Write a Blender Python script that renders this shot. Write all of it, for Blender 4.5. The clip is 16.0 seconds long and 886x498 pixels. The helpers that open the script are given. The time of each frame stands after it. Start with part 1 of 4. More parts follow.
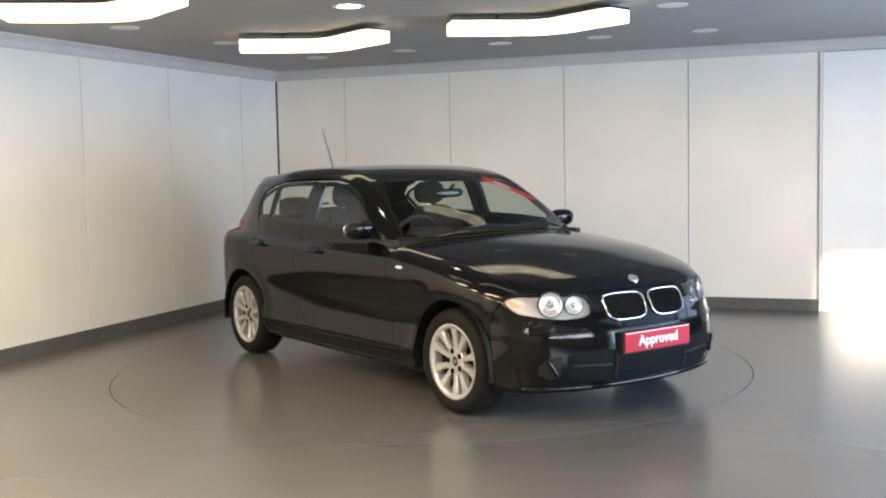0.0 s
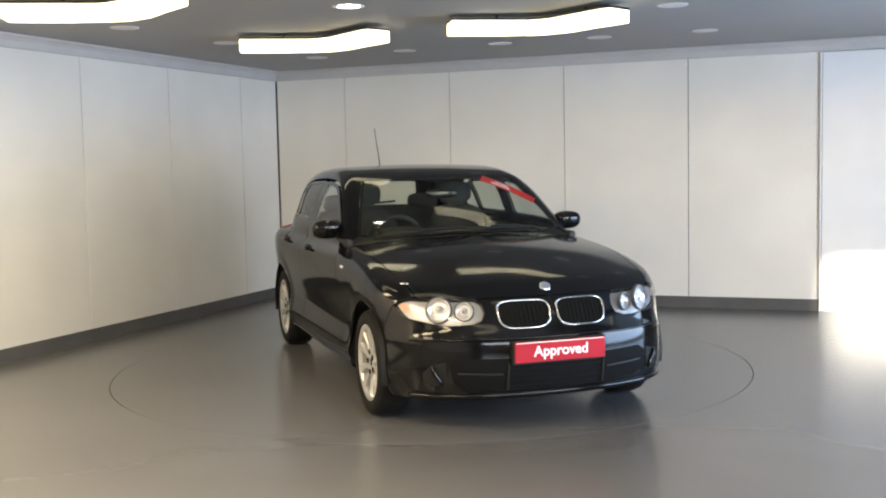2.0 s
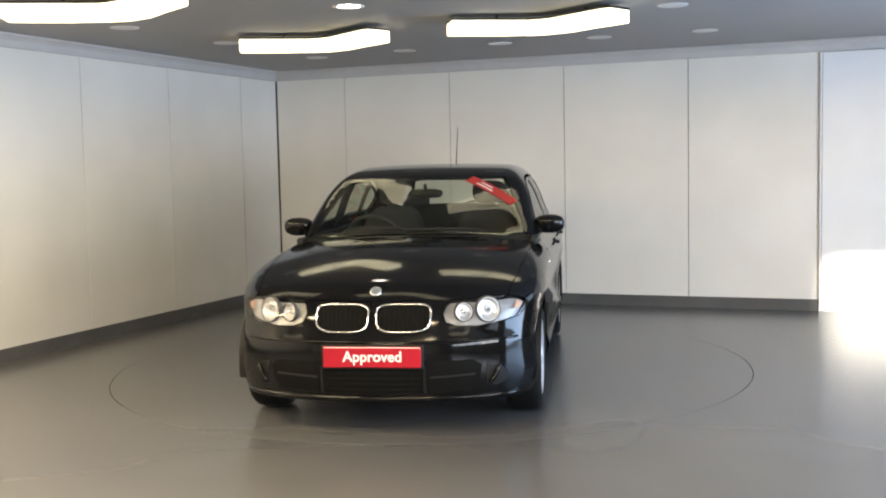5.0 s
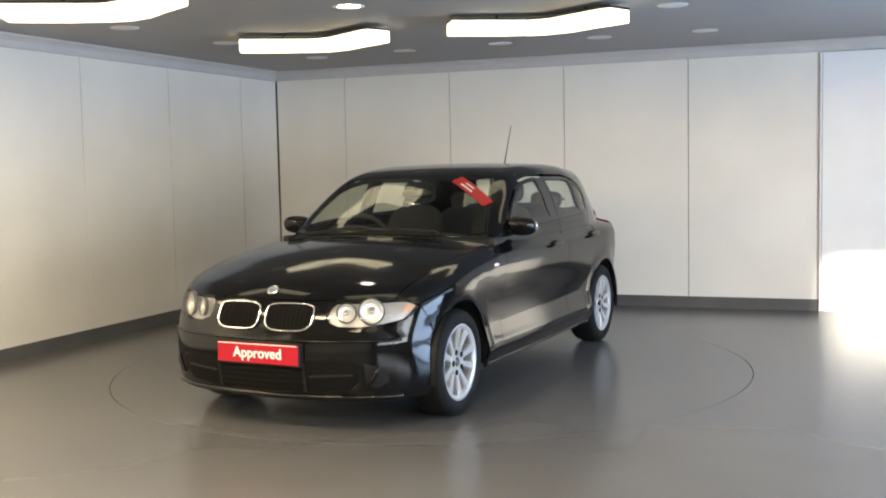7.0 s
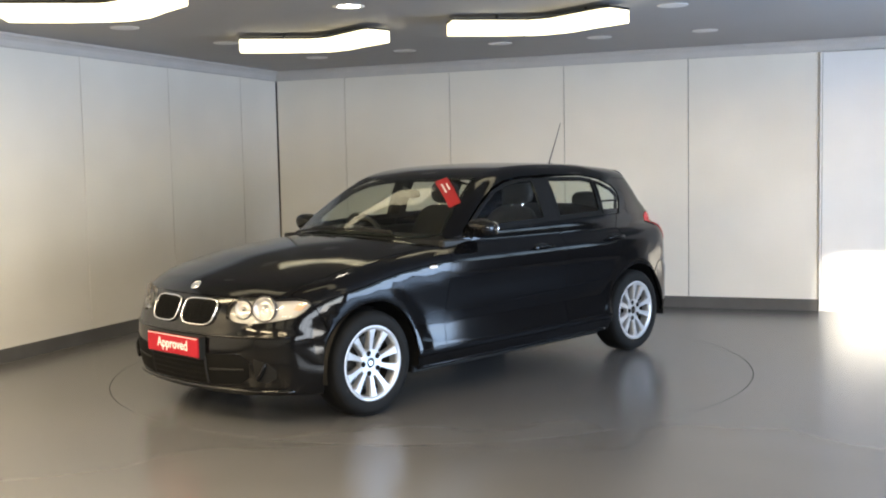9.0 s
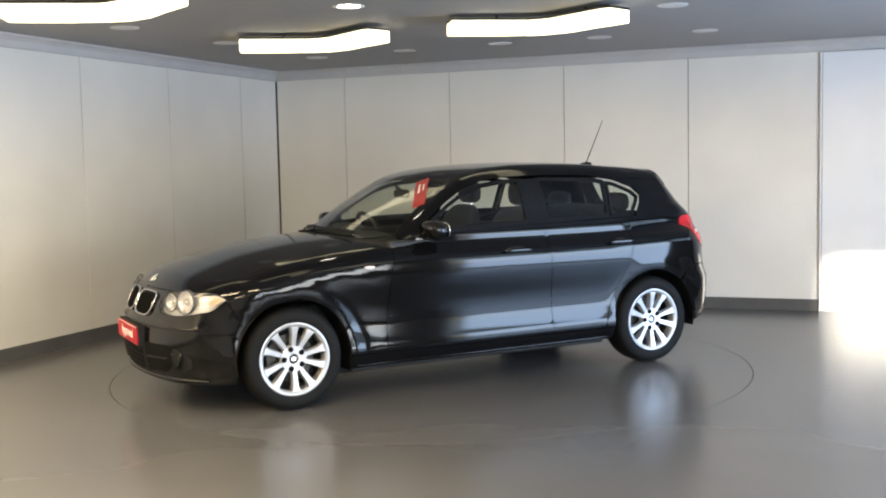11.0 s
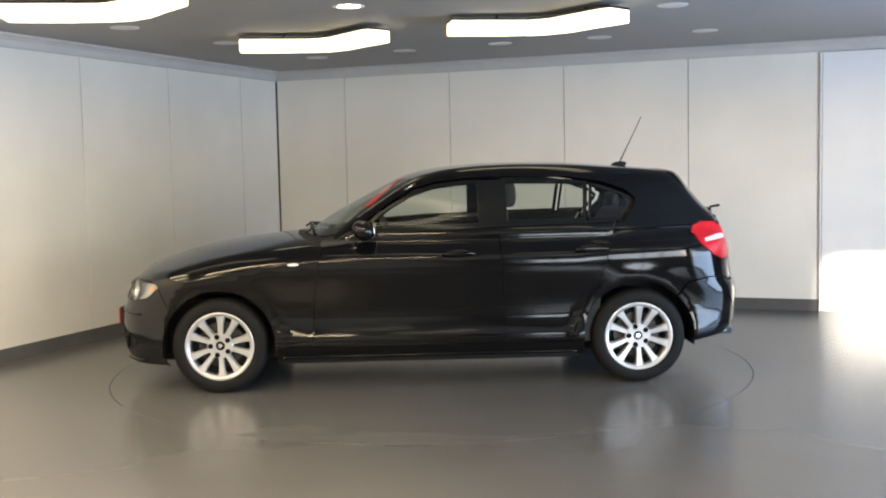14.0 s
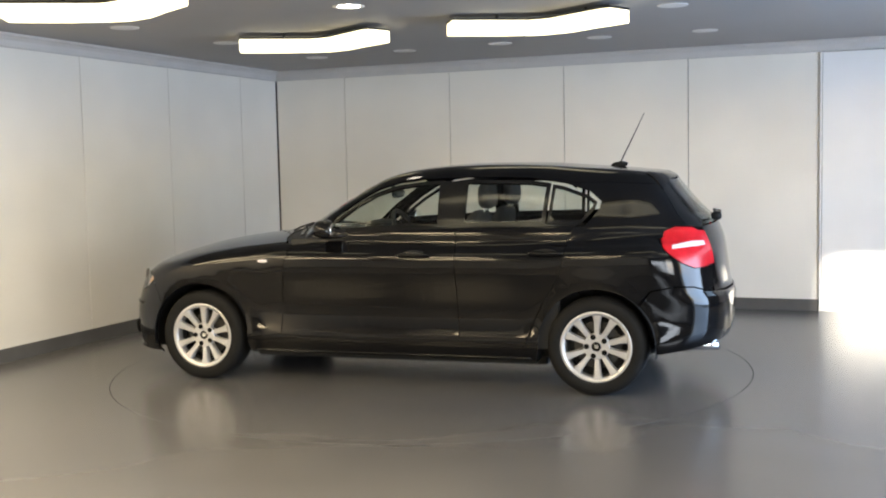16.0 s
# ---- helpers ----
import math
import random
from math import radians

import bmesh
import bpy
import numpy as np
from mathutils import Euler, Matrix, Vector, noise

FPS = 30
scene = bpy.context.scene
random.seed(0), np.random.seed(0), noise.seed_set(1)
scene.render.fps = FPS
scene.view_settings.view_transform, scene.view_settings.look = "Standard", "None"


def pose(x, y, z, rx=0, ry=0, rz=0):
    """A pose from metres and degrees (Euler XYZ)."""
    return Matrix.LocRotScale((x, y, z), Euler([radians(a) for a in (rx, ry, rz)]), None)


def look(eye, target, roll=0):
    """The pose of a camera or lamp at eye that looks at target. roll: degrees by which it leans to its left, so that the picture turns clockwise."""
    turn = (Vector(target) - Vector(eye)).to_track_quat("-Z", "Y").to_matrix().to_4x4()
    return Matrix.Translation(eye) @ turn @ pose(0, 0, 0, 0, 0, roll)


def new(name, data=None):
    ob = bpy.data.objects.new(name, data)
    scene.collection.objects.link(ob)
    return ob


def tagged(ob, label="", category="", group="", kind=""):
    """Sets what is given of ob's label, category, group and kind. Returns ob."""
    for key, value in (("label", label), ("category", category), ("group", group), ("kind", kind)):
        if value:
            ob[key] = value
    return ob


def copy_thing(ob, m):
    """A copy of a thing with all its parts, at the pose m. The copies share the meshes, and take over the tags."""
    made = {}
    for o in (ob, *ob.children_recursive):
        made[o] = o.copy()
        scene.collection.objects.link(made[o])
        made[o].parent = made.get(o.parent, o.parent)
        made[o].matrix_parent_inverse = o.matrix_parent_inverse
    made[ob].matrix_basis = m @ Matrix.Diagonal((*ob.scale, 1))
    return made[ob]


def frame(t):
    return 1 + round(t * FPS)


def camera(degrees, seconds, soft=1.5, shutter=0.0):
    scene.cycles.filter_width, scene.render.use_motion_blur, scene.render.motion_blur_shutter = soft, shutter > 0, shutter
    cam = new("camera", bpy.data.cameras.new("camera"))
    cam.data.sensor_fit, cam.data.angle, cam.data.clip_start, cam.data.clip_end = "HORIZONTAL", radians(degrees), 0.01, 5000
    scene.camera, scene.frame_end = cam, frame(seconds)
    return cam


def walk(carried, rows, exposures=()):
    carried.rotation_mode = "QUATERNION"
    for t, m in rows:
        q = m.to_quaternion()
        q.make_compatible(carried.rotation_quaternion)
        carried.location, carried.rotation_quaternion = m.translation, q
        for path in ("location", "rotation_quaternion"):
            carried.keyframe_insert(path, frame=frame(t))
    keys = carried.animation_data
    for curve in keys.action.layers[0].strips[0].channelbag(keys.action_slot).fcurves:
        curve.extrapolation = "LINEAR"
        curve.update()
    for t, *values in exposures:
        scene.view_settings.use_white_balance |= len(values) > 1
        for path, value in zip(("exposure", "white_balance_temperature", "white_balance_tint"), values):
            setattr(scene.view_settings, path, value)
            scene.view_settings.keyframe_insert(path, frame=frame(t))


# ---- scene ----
cam = camera(45.39, 16.0, 2.0)
EYE = (0.0, -7.51, 1.420)
walk(cam, [(0.0, look(EYE, (0.1245, 2.4574, 0.6228), -1.205)), (16.0, look(EYE, (0.1245, 2.4574, 0.6228), -1.205))],
     exposures=[(0.0, 1.84, 6950, 10), (1.5, 1.79, 6950, 10), (3.0, 1.72, 6950, 10), (16.0, 1.70, 6950, 10)])

# ---- world, sun, exposure ----
ROOM = pose(-1.654, 4.254, -0.013, 0, 0, -22.1)      # room axes: u along the back wall, w towards it, z up
SUN_U, SUN_W, SUN_UP = -0.60, 0.80, radians(20)  # way the sunlight travels in the room's plan, and its height
world = bpy.data.worlds.new("sky")
scene.world = world
world.use_nodes = True
wn = world.node_tree.nodes
sky = wn.new("ShaderNodeTexSky")
sky.sky_type, sky.sun_disc = "NISHITA", False
back = wn["Background"]
world.node_tree.links.new(sky.outputs[0], back.inputs[0])
back.inputs[1].default_value = 0.15
way = ROOM.to_3x3() @ Vector((SUN_U * math.cos(SUN_UP), SUN_W * math.cos(SUN_UP), -math.sin(SUN_UP)))
sky.sun_elevation = SUN_UP
sky.sun_rotation = math.atan2(-way.x, -way.y)
sun = new("sun", bpy.data.lights.new("sun", "SUN"))
sun.data.energy, sun.data.angle, sun.data.color = 5.0, radians(1.2), (1.0, 0.93, 0.8)
sun.matrix_world = Matrix.Translation((12, -6, 6)) @ way.to_track_quat("-Z", "Y").to_matrix().to_4x4()
BLUE, NEUTRAL = (0.42, 0.63, 1.0), (0.76, 0.86, 1.0)
for u, w, z, wide, high, power, tint in ((8.45, -1.22, 1.71, 1.95, 0.8, 4.0, BLUE), (9.0, -3.60, 0.85, 3.1, 1.5, 86.0, BLUE), (8.6, -8.95, 1.05, 6.0, 1.1, 105.0, NEUTRAL)):
    lamp = new("window_daylight", bpy.data.lights.new("window_daylight", "AREA"))   # the sky seen through each opening
    lamp.data.shape, lamp.data.size, lamp.data.size_y = "RECTANGLE", wide, high
    lamp.data.energy, lamp.data.color = power, tint
    lamp.matrix_world = ROOM @ pose(u, w, z, 0, 90, 0) @ pose(0, 0, 0, 0, 0, 90)


# fill lamps under the unseen ceiling lights behind the camera, added to brighten the room
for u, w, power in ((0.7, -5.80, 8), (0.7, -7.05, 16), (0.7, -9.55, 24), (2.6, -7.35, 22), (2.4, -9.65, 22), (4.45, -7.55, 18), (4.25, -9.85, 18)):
    lamp = new("unseen_fill_lamp", bpy.data.lights.new("unseen_fill_lamp", "AREA"))
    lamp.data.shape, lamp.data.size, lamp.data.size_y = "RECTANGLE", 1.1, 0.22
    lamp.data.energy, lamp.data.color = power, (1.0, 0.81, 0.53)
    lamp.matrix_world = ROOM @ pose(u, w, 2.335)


# ---- materials ----
def material(name, base, rough=0.5, metal=0.0, coat=0.0, spec=0.5, vary=0.0, scale=3.0, grain=0.0, grain_scale=80.0,
             bump=0.0, bump_scale=60.0, rough_vary=0.0, emit=None, power=0.0, transmission=0.0, ior=1.45, alpha=1.0):
    m = bpy.data.materials.new(name)
    m.use_nodes = True
    nt = m.node_tree
    b = nt.nodes["Principled BSDF"]
    b.inputs["Base Color"].default_value = (*base, 1)
    b.inputs["Roughness"].default_value = rough
    b.inputs["Metallic"].default_value = metal
    b.inputs["Coat Weight"].default_value = coat
    b.inputs["Coat Roughness"].default_value = 0.03
    b.inputs["Specular IOR Level"].default_value = spec
    b.inputs["Transmission Weight"].default_value = transmission
    b.inputs["IOR"].default_value = ior
    b.inputs["Alpha"].default_value = alpha
    if emit:
        b.inputs["Emission Color"].default_value = (*emit, 1)
        b.inputs["Emission Strength"].default_value = power
    co = nt.nodes.new("ShaderNodeTexCoord")

    def noise_at(s, detail=4):
        n = nt.nodes.new("ShaderNodeTexNoise")
        n.inputs["Scale"].default_value, n.inputs["Detail"].default_value = s, detail
        nt.links.new(co.outputs["Object"], n.inputs["Vector"])
        return n.outputs["Fac"]

    def span(fac, lo, hi):
        r = nt.nodes.new("ShaderNodeMapRange")
        r.interpolation_type = "SMOOTHSTEP"
        r.inputs["From Min"].default_value, r.inputs["From Max"].default_value = 0.2, 0.8
        r.inputs["To Min"].default_value, r.inputs["To Max"].default_value = lo, hi
        nt.links.new(fac, r.inputs["Value"])
        return r.outputs["Result"]

    if vary or grain:
        f = span(noise_at(scale, 2), 1 - vary, 1 + vary)
        g = span(noise_at(grain_scale, 2), 1 - grain, 1 + grain)
        mul = nt.nodes.new("ShaderNodeMath")
        mul.operation = "MULTIPLY"
        nt.links.new(f, mul.inputs[0]), nt.links.new(g, mul.inputs[1])
        mix = nt.nodes.new("ShaderNodeVectorMath")
        mix.operation = "SCALE"
        mix.inputs[0].default_value = base
        nt.links.new(mul.outputs[0], mix.inputs["Scale"])
        nt.links.new(mix.outputs[0], b.inputs["Base Color"])
    if rough_vary:
        nt.links.new(span(noise_at(scale * 1.7, 1), rough - rough_vary, rough + rough_vary), b.inputs["Roughness"])
    if bump:
        bp = nt.nodes.new("ShaderNodeBump")
        bp.inputs["Strength"].default_value, bp.inputs["Distance"].default_value = bump, 0.002
        nt.links.new(noise_at(bump_scale), bp.inputs["Height"])
        nt.links.new(bp.outputs[0], b.inputs["Normal"])
    return m


WALL = material("white_board", (0.81, 0.78, 0.72), 0.45, vary=0.05, scale=1.2, grain=0.01, bump=0.05, bump_scale=25, rough_vary=0.08)
DIMWALL = material("dark_block_paint", (0.16, 0.155, 0.15), 0.7, vary=0.1, scale=2, bump=0.1, bump_scale=60)
BACKING = material("dark_backing", (0.10, 0.095, 0.09), 0.8, vary=0.1)
SKIRT = material("grey_vinyl", (0.10, 0.098, 0.095), 0.5, vary=0.12, scale=4, grain=0.04)
CEIL = material("ceiling_paint", (0.34, 0.33, 0.325), 0.7, vary=0.03, scale=0.8, grain=0.015, bump=0.1, bump_scale=120)
COVE = material("coving_paint", (0.56, 0.54, 0.52), 0.6, vary=0.04)
FLOOR = material("grey_resin_floor", (0.110, 0.110, 0.113), 0.24, spec=0.75, vary=0.14, scale=0.6, grain=0.02, grain_scale=160)
DARK = material("joint_dark", (0.012, 0.012, 0.012), 0.8)
DOORW = material("white_door_paint", (0.84, 0.84, 0.84), 0.35, vary=0.02, bump=0.03)
GLOW = material("lit_acrylic", (0.9, 0.9, 0.85), 0.4, emit=(1.0, 0.90, 0.60), power=0.75)
gn = GLOW.node_tree
cloud, strength = gn.nodes.new("ShaderNodeTexNoise"), gn.nodes.new("ShaderNodeMapRange")   # noise that makes the acrylic's glow uneven
cloud.inputs["Scale"].default_value, cloud.inputs["Detail"].default_value = 6.0, 3
strength.inputs["From Min"].default_value, strength.inputs["From Max"].default_value = 0.3, 0.7
strength.inputs["To Min"].default_value, strength.inputs["To Max"].default_value = 0.42, 1.05
gn.links.new(gn.nodes["Texture Coordinate"].outputs["Object"], cloud.inputs["Vector"])
gn.links.new(cloud.outputs["Fac"], strength.inputs["Value"])
gn.links.new(strength.outputs[0], gn.nodes["Principled BSDF"].inputs["Emission Strength"])
LAMP = material("lamp_lens", (0.9, 0.9, 0.9), 0.3, emit=(1.0, 0.93, 0.8), power=12.0)
TRIM = material("lamp_ring", (0.75, 0.74, 0.72), 0.35, vary=0.03)
BLACKMETAL = material("black_metal", (0.02, 0.02, 0.02), 0.4)


# ---- mesh helpers ----
def obj(name, bm, mat, parent=None, label="", smooth=False):
    me = bpy.data.meshes.new(name)
    bm.to_mesh(me)
    bm.free()
    me.materials.append(mat)
    if smooth:
        for f in me.polygons:
            f.use_smooth = True
    ob = new(name, me)
    if parent:
        ob.parent = parent
    return tagged(ob, label)


def part(name, bm, mat, parent, label="", smooth=False):
    return obj(name, bm, mat, parent, label, smooth)


def add_box(bm, lo, hi, bevel=0.0):
    r = bmesh.ops.create_cube(bm, size=1.0)
    for v in r["verts"]:
        v.co = Vector([lo[i] + (v.co[i] + 0.5) * (hi[i] - lo[i]) for i in range(3)])
    if bevel:
        es = list({e for v in r["verts"] for e in v.link_edges})
        bmesh.ops.bevel(bm, geom=es, offset=bevel, segments=1, affect="EDGES")
    return bm


def box(lo, hi, bevel=0.0):
    return add_box(bmesh.new(), lo, hi, bevel)


def prism(outline, z0, z1, bevel=0.0):
    """An upright prism over a plan outline (counter-clockwise)."""
    bm = bmesh.new()
    a = [bm.verts.new((x, y, z0)) for x, y in outline]
    b = [bm.verts.new((x, y, z1)) for x, y in outline]
    bm.faces.new(a[::-1])
    bm.faces.new(b)
    n = len(a)
    for i in range(n):
        bm.faces.new((a[i], a[(i + 1) % n], b[(i + 1) % n], b[i]))
    if bevel:
        bmesh.ops.bevel(bm, geom=list(bm.edges), offset=bevel, segments=2, affect="EDGES")
    return bm


def lathe(rings, n=48, axis="z", closed=False):
    """A turned form: rings of (radius, height)."""
    bm = bmesh.new()
    rows = []
    for r, h in rings:
        row = []
        for i in range(n):
            c, s = math.cos(2 * math.pi * i / n), math.sin(2 * math.pi * i / n)
            row.append(bm.verts.new((r * c, r * s, h) if axis == "z" else (r * c, h, r * s)))
        rows.append(row)
    if closed:
        rows.append(rows[0])
    for p, q in zip(rows, rows[1:]):
        for i in range(n):
            bm.faces.new((p[i], p[(i + 1) % n], q[(i + 1) % n], q[i]))
    bmesh.ops.recalc_face_normals(bm, faces=list(bm.faces))
    return bm


def in_room(ob):
    ob.matrix_world = ROOM
    return ob


# ---- the room ----
RW, RD, RH = 8.2, -13.5, 2.48            # width, depth (w runs to the back wall at 0), ceiling
RING = 2.21                               # turntable radius


def floor_and_table():
    bm = bmesh.new()                      # floor sheet with a round opening for the turntable
    inv = ROOM.inverted()
    n = 96
    centre = inv @ Vector((0, 0, 0))
    r0 = RING + 0.003
    ring = [bm.verts.new((centre.x + r0 * math.cos(2 * math.pi * i / n), centre.y + r0 * math.sin(2 * math.pi * i / n), 0)) for i in range(n)]
    deep = [bm.verts.new((v.co.x, v.co.y, -0.05)) for v in ring]
    far = []
    for i in range(n):
        c, s = math.cos(2 * math.pi * i / n), math.sin(2 * math.pi * i / n)
        k = min((RW + 0.3 - centre.x) / c if c > 1e-6 else 1e9, (-0.3 - centre.x) / c if c < -1e-6 else 1e9,
                (0.3 - centre.y) / s if s > 1e-6 else 1e9, (RD - 0.3 - centre.y) / s if s < -1e-6 else 1e9)
        far.append(bm.verts.new((centre.x + k * c, centre.y + k * s, 0)))
    corners = [bm.verts.new((x, y, 0)) for x, y in ((RW + 0.3, 0.3), (-0.3, 0.3), (-0.3, RD - 0.3), (RW + 0.3, RD - 0.3))]
    for i in range(n):
        j = (i + 1) % n
        bm.faces.new((ring[i], ring[j], deep[j], deep[i]))
        a, b = far[i], far[j]
        cut = [c for c in corners if (abs(a.co.x - c.co.x) < 1e-5 and abs(b.co.y - c.co.y) < 1e-5) or (abs(a.co.y - c.co.y) < 1e-5 and abs(b.co.x - c.co.x) < 1e-5)]
        cut = [c for c in cut if a.co != c.co and b.co != c.co and not (abs(a.co.x - b.co.x) < 1e-5 or abs(a.co.y - b.co.y) < 1e-5)]
        bm.faces.new([ring[i], a] + cut[:1] + [b, ring[j]])
    bmesh.ops.recalc_face_normals(bm, faces=list(bm.faces))
    for f in bm.faces:
        if f.normal.z < -0.5:
            f.normal_flip()
    floor = obj("floor", bm, FLOOR)
    floor.matrix_world = Matrix.Translation((0, 0, 0.013)) @ ROOM
    tagged(floor, "smooth grey resin showroom floor with a soft sheen", "floor", kind="structure")
    pit = obj("turntable_pit", lathe([(0.01, -0.05), (RING + 0.02, -0.05)], 96), DARK)
    tagged(pit, "dark pit under the gap round the turntable", "pit", kind="structure")
    table = new("turntable")
    tagged(table, "round grey resin turntable set flush in the floor", "turntable")
    part("deck", lathe([(0.001, 0.0), (RING - 0.055, 0.0), (RING - 0.056, -0.03), (0.001, -0.03)], 128), FLOOR, table)
    part("edge_ring", lathe([(RING - 0.0555, -0.03), (RING - 0.0555, 0.0), (RING - 0.003, 0.0), (RING - 0.003, -0.045)], 128), FLOOR, table, "flush outer ring")
    return table


def wall(name, lo, hi, label):
    ob = in_room(obj(name, box(lo, hi), BACKING))
    return tagged(ob, label, "wall", kind="structure")


def boards(parent, cuts, flat, axis):
    """Upright boards on a wall, with open joints: cuts along the wall, flat the two faces of a board."""
    for a, b in zip(cuts, cuts[1:]):
        lo, hi = min(a, b) + 0.0035, max(a, b) - 0.0035
        if axis == "u":
            bm = box((lo, flat[0], 0.06), (hi, flat[1], 2.42), 0.002)
        else:
            bm = box((flat[0], lo, 0.06), (flat[1], hi, 2.42), 0.002)
        part("wall_panel", bm, WALL, parent)


def wave_outline():
    """Plan of a bent ceiling light: two arms about a soft elbow."""
    mid = [(0, 0), (0.25, 0.15), (0.48, 0.27), (0.60, 0.30), (0.74, 0.26), (0.98, 0.10), (1.13, 0.0), (1.22, -0.04)]
    half, lo, hi = 0.11, [], []
    for i, (x, y) in enumerate(mid):
        a, b = mid[max(i - 1, 0)], mid[min(i + 1, len(mid) - 1)]
        d = Vector((b[0] - a[0], b[1] - a[1])).normalized()
        lo.append((x + d.y * half, y - d.x * half))
        hi.append((x - d.y * half, y + d.x * half))
    return lo, hi


def ceiling_light():
    e = new("ceiling_light")
    tagged(e, "bent white acrylic ceiling light, lit warm, with a black top plate", "ceiling light", "ceiling lights")
    lo, hi = wave_outline()
    o = lo + hi[::-1]
    for a, b in ((0, 2), (2, 4), (4, 5), (5, 7)):
        part("diffuser", prism(lo[a:b + 1] + hi[a:b + 1][::-1], 2.345, 2.43, 0.005), GLOW, e, "glowing white acrylic diffuser")
    part("top_plate", prism([(x * 1.0, y * 1.0) for x, y in o], 2.432, 2.446), BLACKMETAL, e, "black top plate")
    for x, y in ((0.3, 0.17), (0.95, 0.13)):
        rod = lathe([(0.012, 2.446), (0.012, 2.485)], 12)
        bmesh.ops.translate(rod, vec=(x, y, 0), verts=list(rod.verts))
        part("rod", rod, BLACKMETAL, e)
    return e


def downlight(lit):
    e = new("downlight")
    tagged(e, "round recessed ceiling spotlight, " + ("lit" if lit else "unlit, with a pale ring"), "downlight", "ceiling downlights")
    part("ring", lathe([(0.075, -0.002), (0.10, -0.006), (0.105, -0.002), (0.105, 0.01)], 40), TRIM, e, smooth=True)
    part("lens", lathe([(0.0005, -0.001), (0.076, -0.001)], 40), LAMP if lit else TRIM, e, "bright lens" if lit else "pale lens")
    return e


def build_room():
    table = floor_and_table()
    back = wall("wall_north", (-0.3, 0.02, 0), (RW + 0.3, 0.25, RH + 0.2), "back wall of tall off-white boards with thin dark joints")
    left = wall("wall_west", (-0.25, RD, 0), (-0.02, 0.02, RH + 0.2), "side wall of tall off-white boards with thin dark joints")
    boards(back, [0.014, 0.84, 2.04, 3.25, 4.46, 5.64], (0.0, 0.018), "u")
    boards(left, [0.0, -0.72, -1.96, -3.16, -4.36, -5.56, -6.76, -7.96, -9.16, -10.36, -11.56, -12.76, RD], (-0.018, 0.0), "w")
    for lo, hi in (((0, -0.012, 0), (5.64, 0.0, 0.12)), ((0.0, RD, 0), (0.012, -0.012, 0.12))):
        tagged(in_room(obj("baseboard", box(lo, hi, 0.003), SKIRT)), "dark grey vinyl baseboard along the boards", "baseboard", kind="structure")
    ceil = in_room(obj("ceiling", box((-0.25, RD - 0.2, RH), (RW + 0.2, 0.25, RH + 0.2)), CEIL))
    tagged(ceil, "plain grey-white plaster ceiling", "ceiling", kind="structure")
    prof = [(0.0, 2.375), (0.02, 2.375), (0.028, 2.385), (0.028, 2.43), (0.045, 2.45), (0.07, 2.462), (0.07, 2.479), (0.0, 2.479)]
    for kind in "uw":
        bm = bmesh.new()
        ends = []
        for s in ((0.0, RW) if kind == "u" else (0.0, RD)):
            ends.append([bm.verts.new((s, -d, z) if kind == "u" else (d, s, z)) for d, z in prof])
        for i in range(len(prof)):
            j = (i + 1) % len(prof)
            bm.faces.new((ends[0][i], ends[0][j], ends[1][j], ends[1][i]))
        bmesh.ops.recalc_face_normals(bm, faces=list(bm.faces))
        tagged(in_room(obj("coving", bm, COVE)), "pale stepped coving under the ceiling", "coving", kind="structure")
    # wall beside the sliding door, with high windows that let daylight in
    top = RW + 0.2
    right = [((RW, RD, 0), (top, -12.0, RH)), ((RW, -12.0, 0), (top, -5.9, 0.5)), ((RW, -12.0, 2.0), (top, -5.9, RH)), ((RW, -5.9, 0), (top, -5.2, RH)), ((RW, -5.2, 2.12), (top, -0.25, RH)),
             ((RW, -2.3, 0), (top, -2.2, 2.12)), ((RW, -2.2, 0.0), (top, -0.25, 1.3)), ((RW, -0.25, 0), (top, 0.02, RH))]
    bm = bmesh.new()
    for lo, hi in right:
        add_box(bm, lo, hi)
    tagged(in_room(obj("wall_east", bm, DIMWALL)), "dark grey side wall with an open vehicle doorway and windows", "wall", kind="structure")
    tagged(in_room(obj("wall_south", box((-0.25, RD - 0.2, 0), (RW + 0.2, RD, RH)), WALL)), "plain off-white end wall", "wall", kind="structure")
    for k, (w0, w1, z0, z1, n) in enumerate(((-2.2, -0.25, 1.3, 2.12, 3), (-12.0, -5.9, 0.5, 2.0, 5))):
        win = in_room(new("window_%d" % (k + 1)))
        tagged(win, "window with slim dark bars in the side wall", "window", kind="structure")
        for i in range(n + 1):
            w = w0 + (w1 - w0) * i / n
            part("mullion", box((RW + 0.08, max(w - 0.025, w0), z0), (RW + 0.12, min(w + 0.025, w1), z1)), BLACKMETAL, win)
        for z in (z0 + 0.02, z1 - 0.02):
            part("rail", box((RW + 0.085, w0, z - 0.02), (RW + 0.115, w1, z + 0.02)), BLACKMETAL, win)
    door = in_room(new("door_1"))
    tagged(door, "wide white flush sliding door in the back wall", "door", kind="structure")
    part("leaf", box((5.662, -0.02, 0.012), (8.1, 0.018, 2.37), 0.004), DOORW, door)
    part("jamb", box((5.640, -0.028, 0.0), (5.658, 0.018, 2.375), 0.002), DOORW, door, "narrow white edge strip")
    tagged(in_room(obj("ground", box((RW + 0.2, -60, -0.4), (70, 60, -0.03)), FLOOR)), "grey paved yard outside", "ground", kind="structure")
    # unseen wall added to block the sun; its end sets the sun patch's left edge
    tagged(in_room(obj("sun_block_wall", box((14, -26, -0.1), (14.4, -11.55, 6.5)), COVE)), "unseen plain wall outside, added to block the sun", "wall", kind="structure")
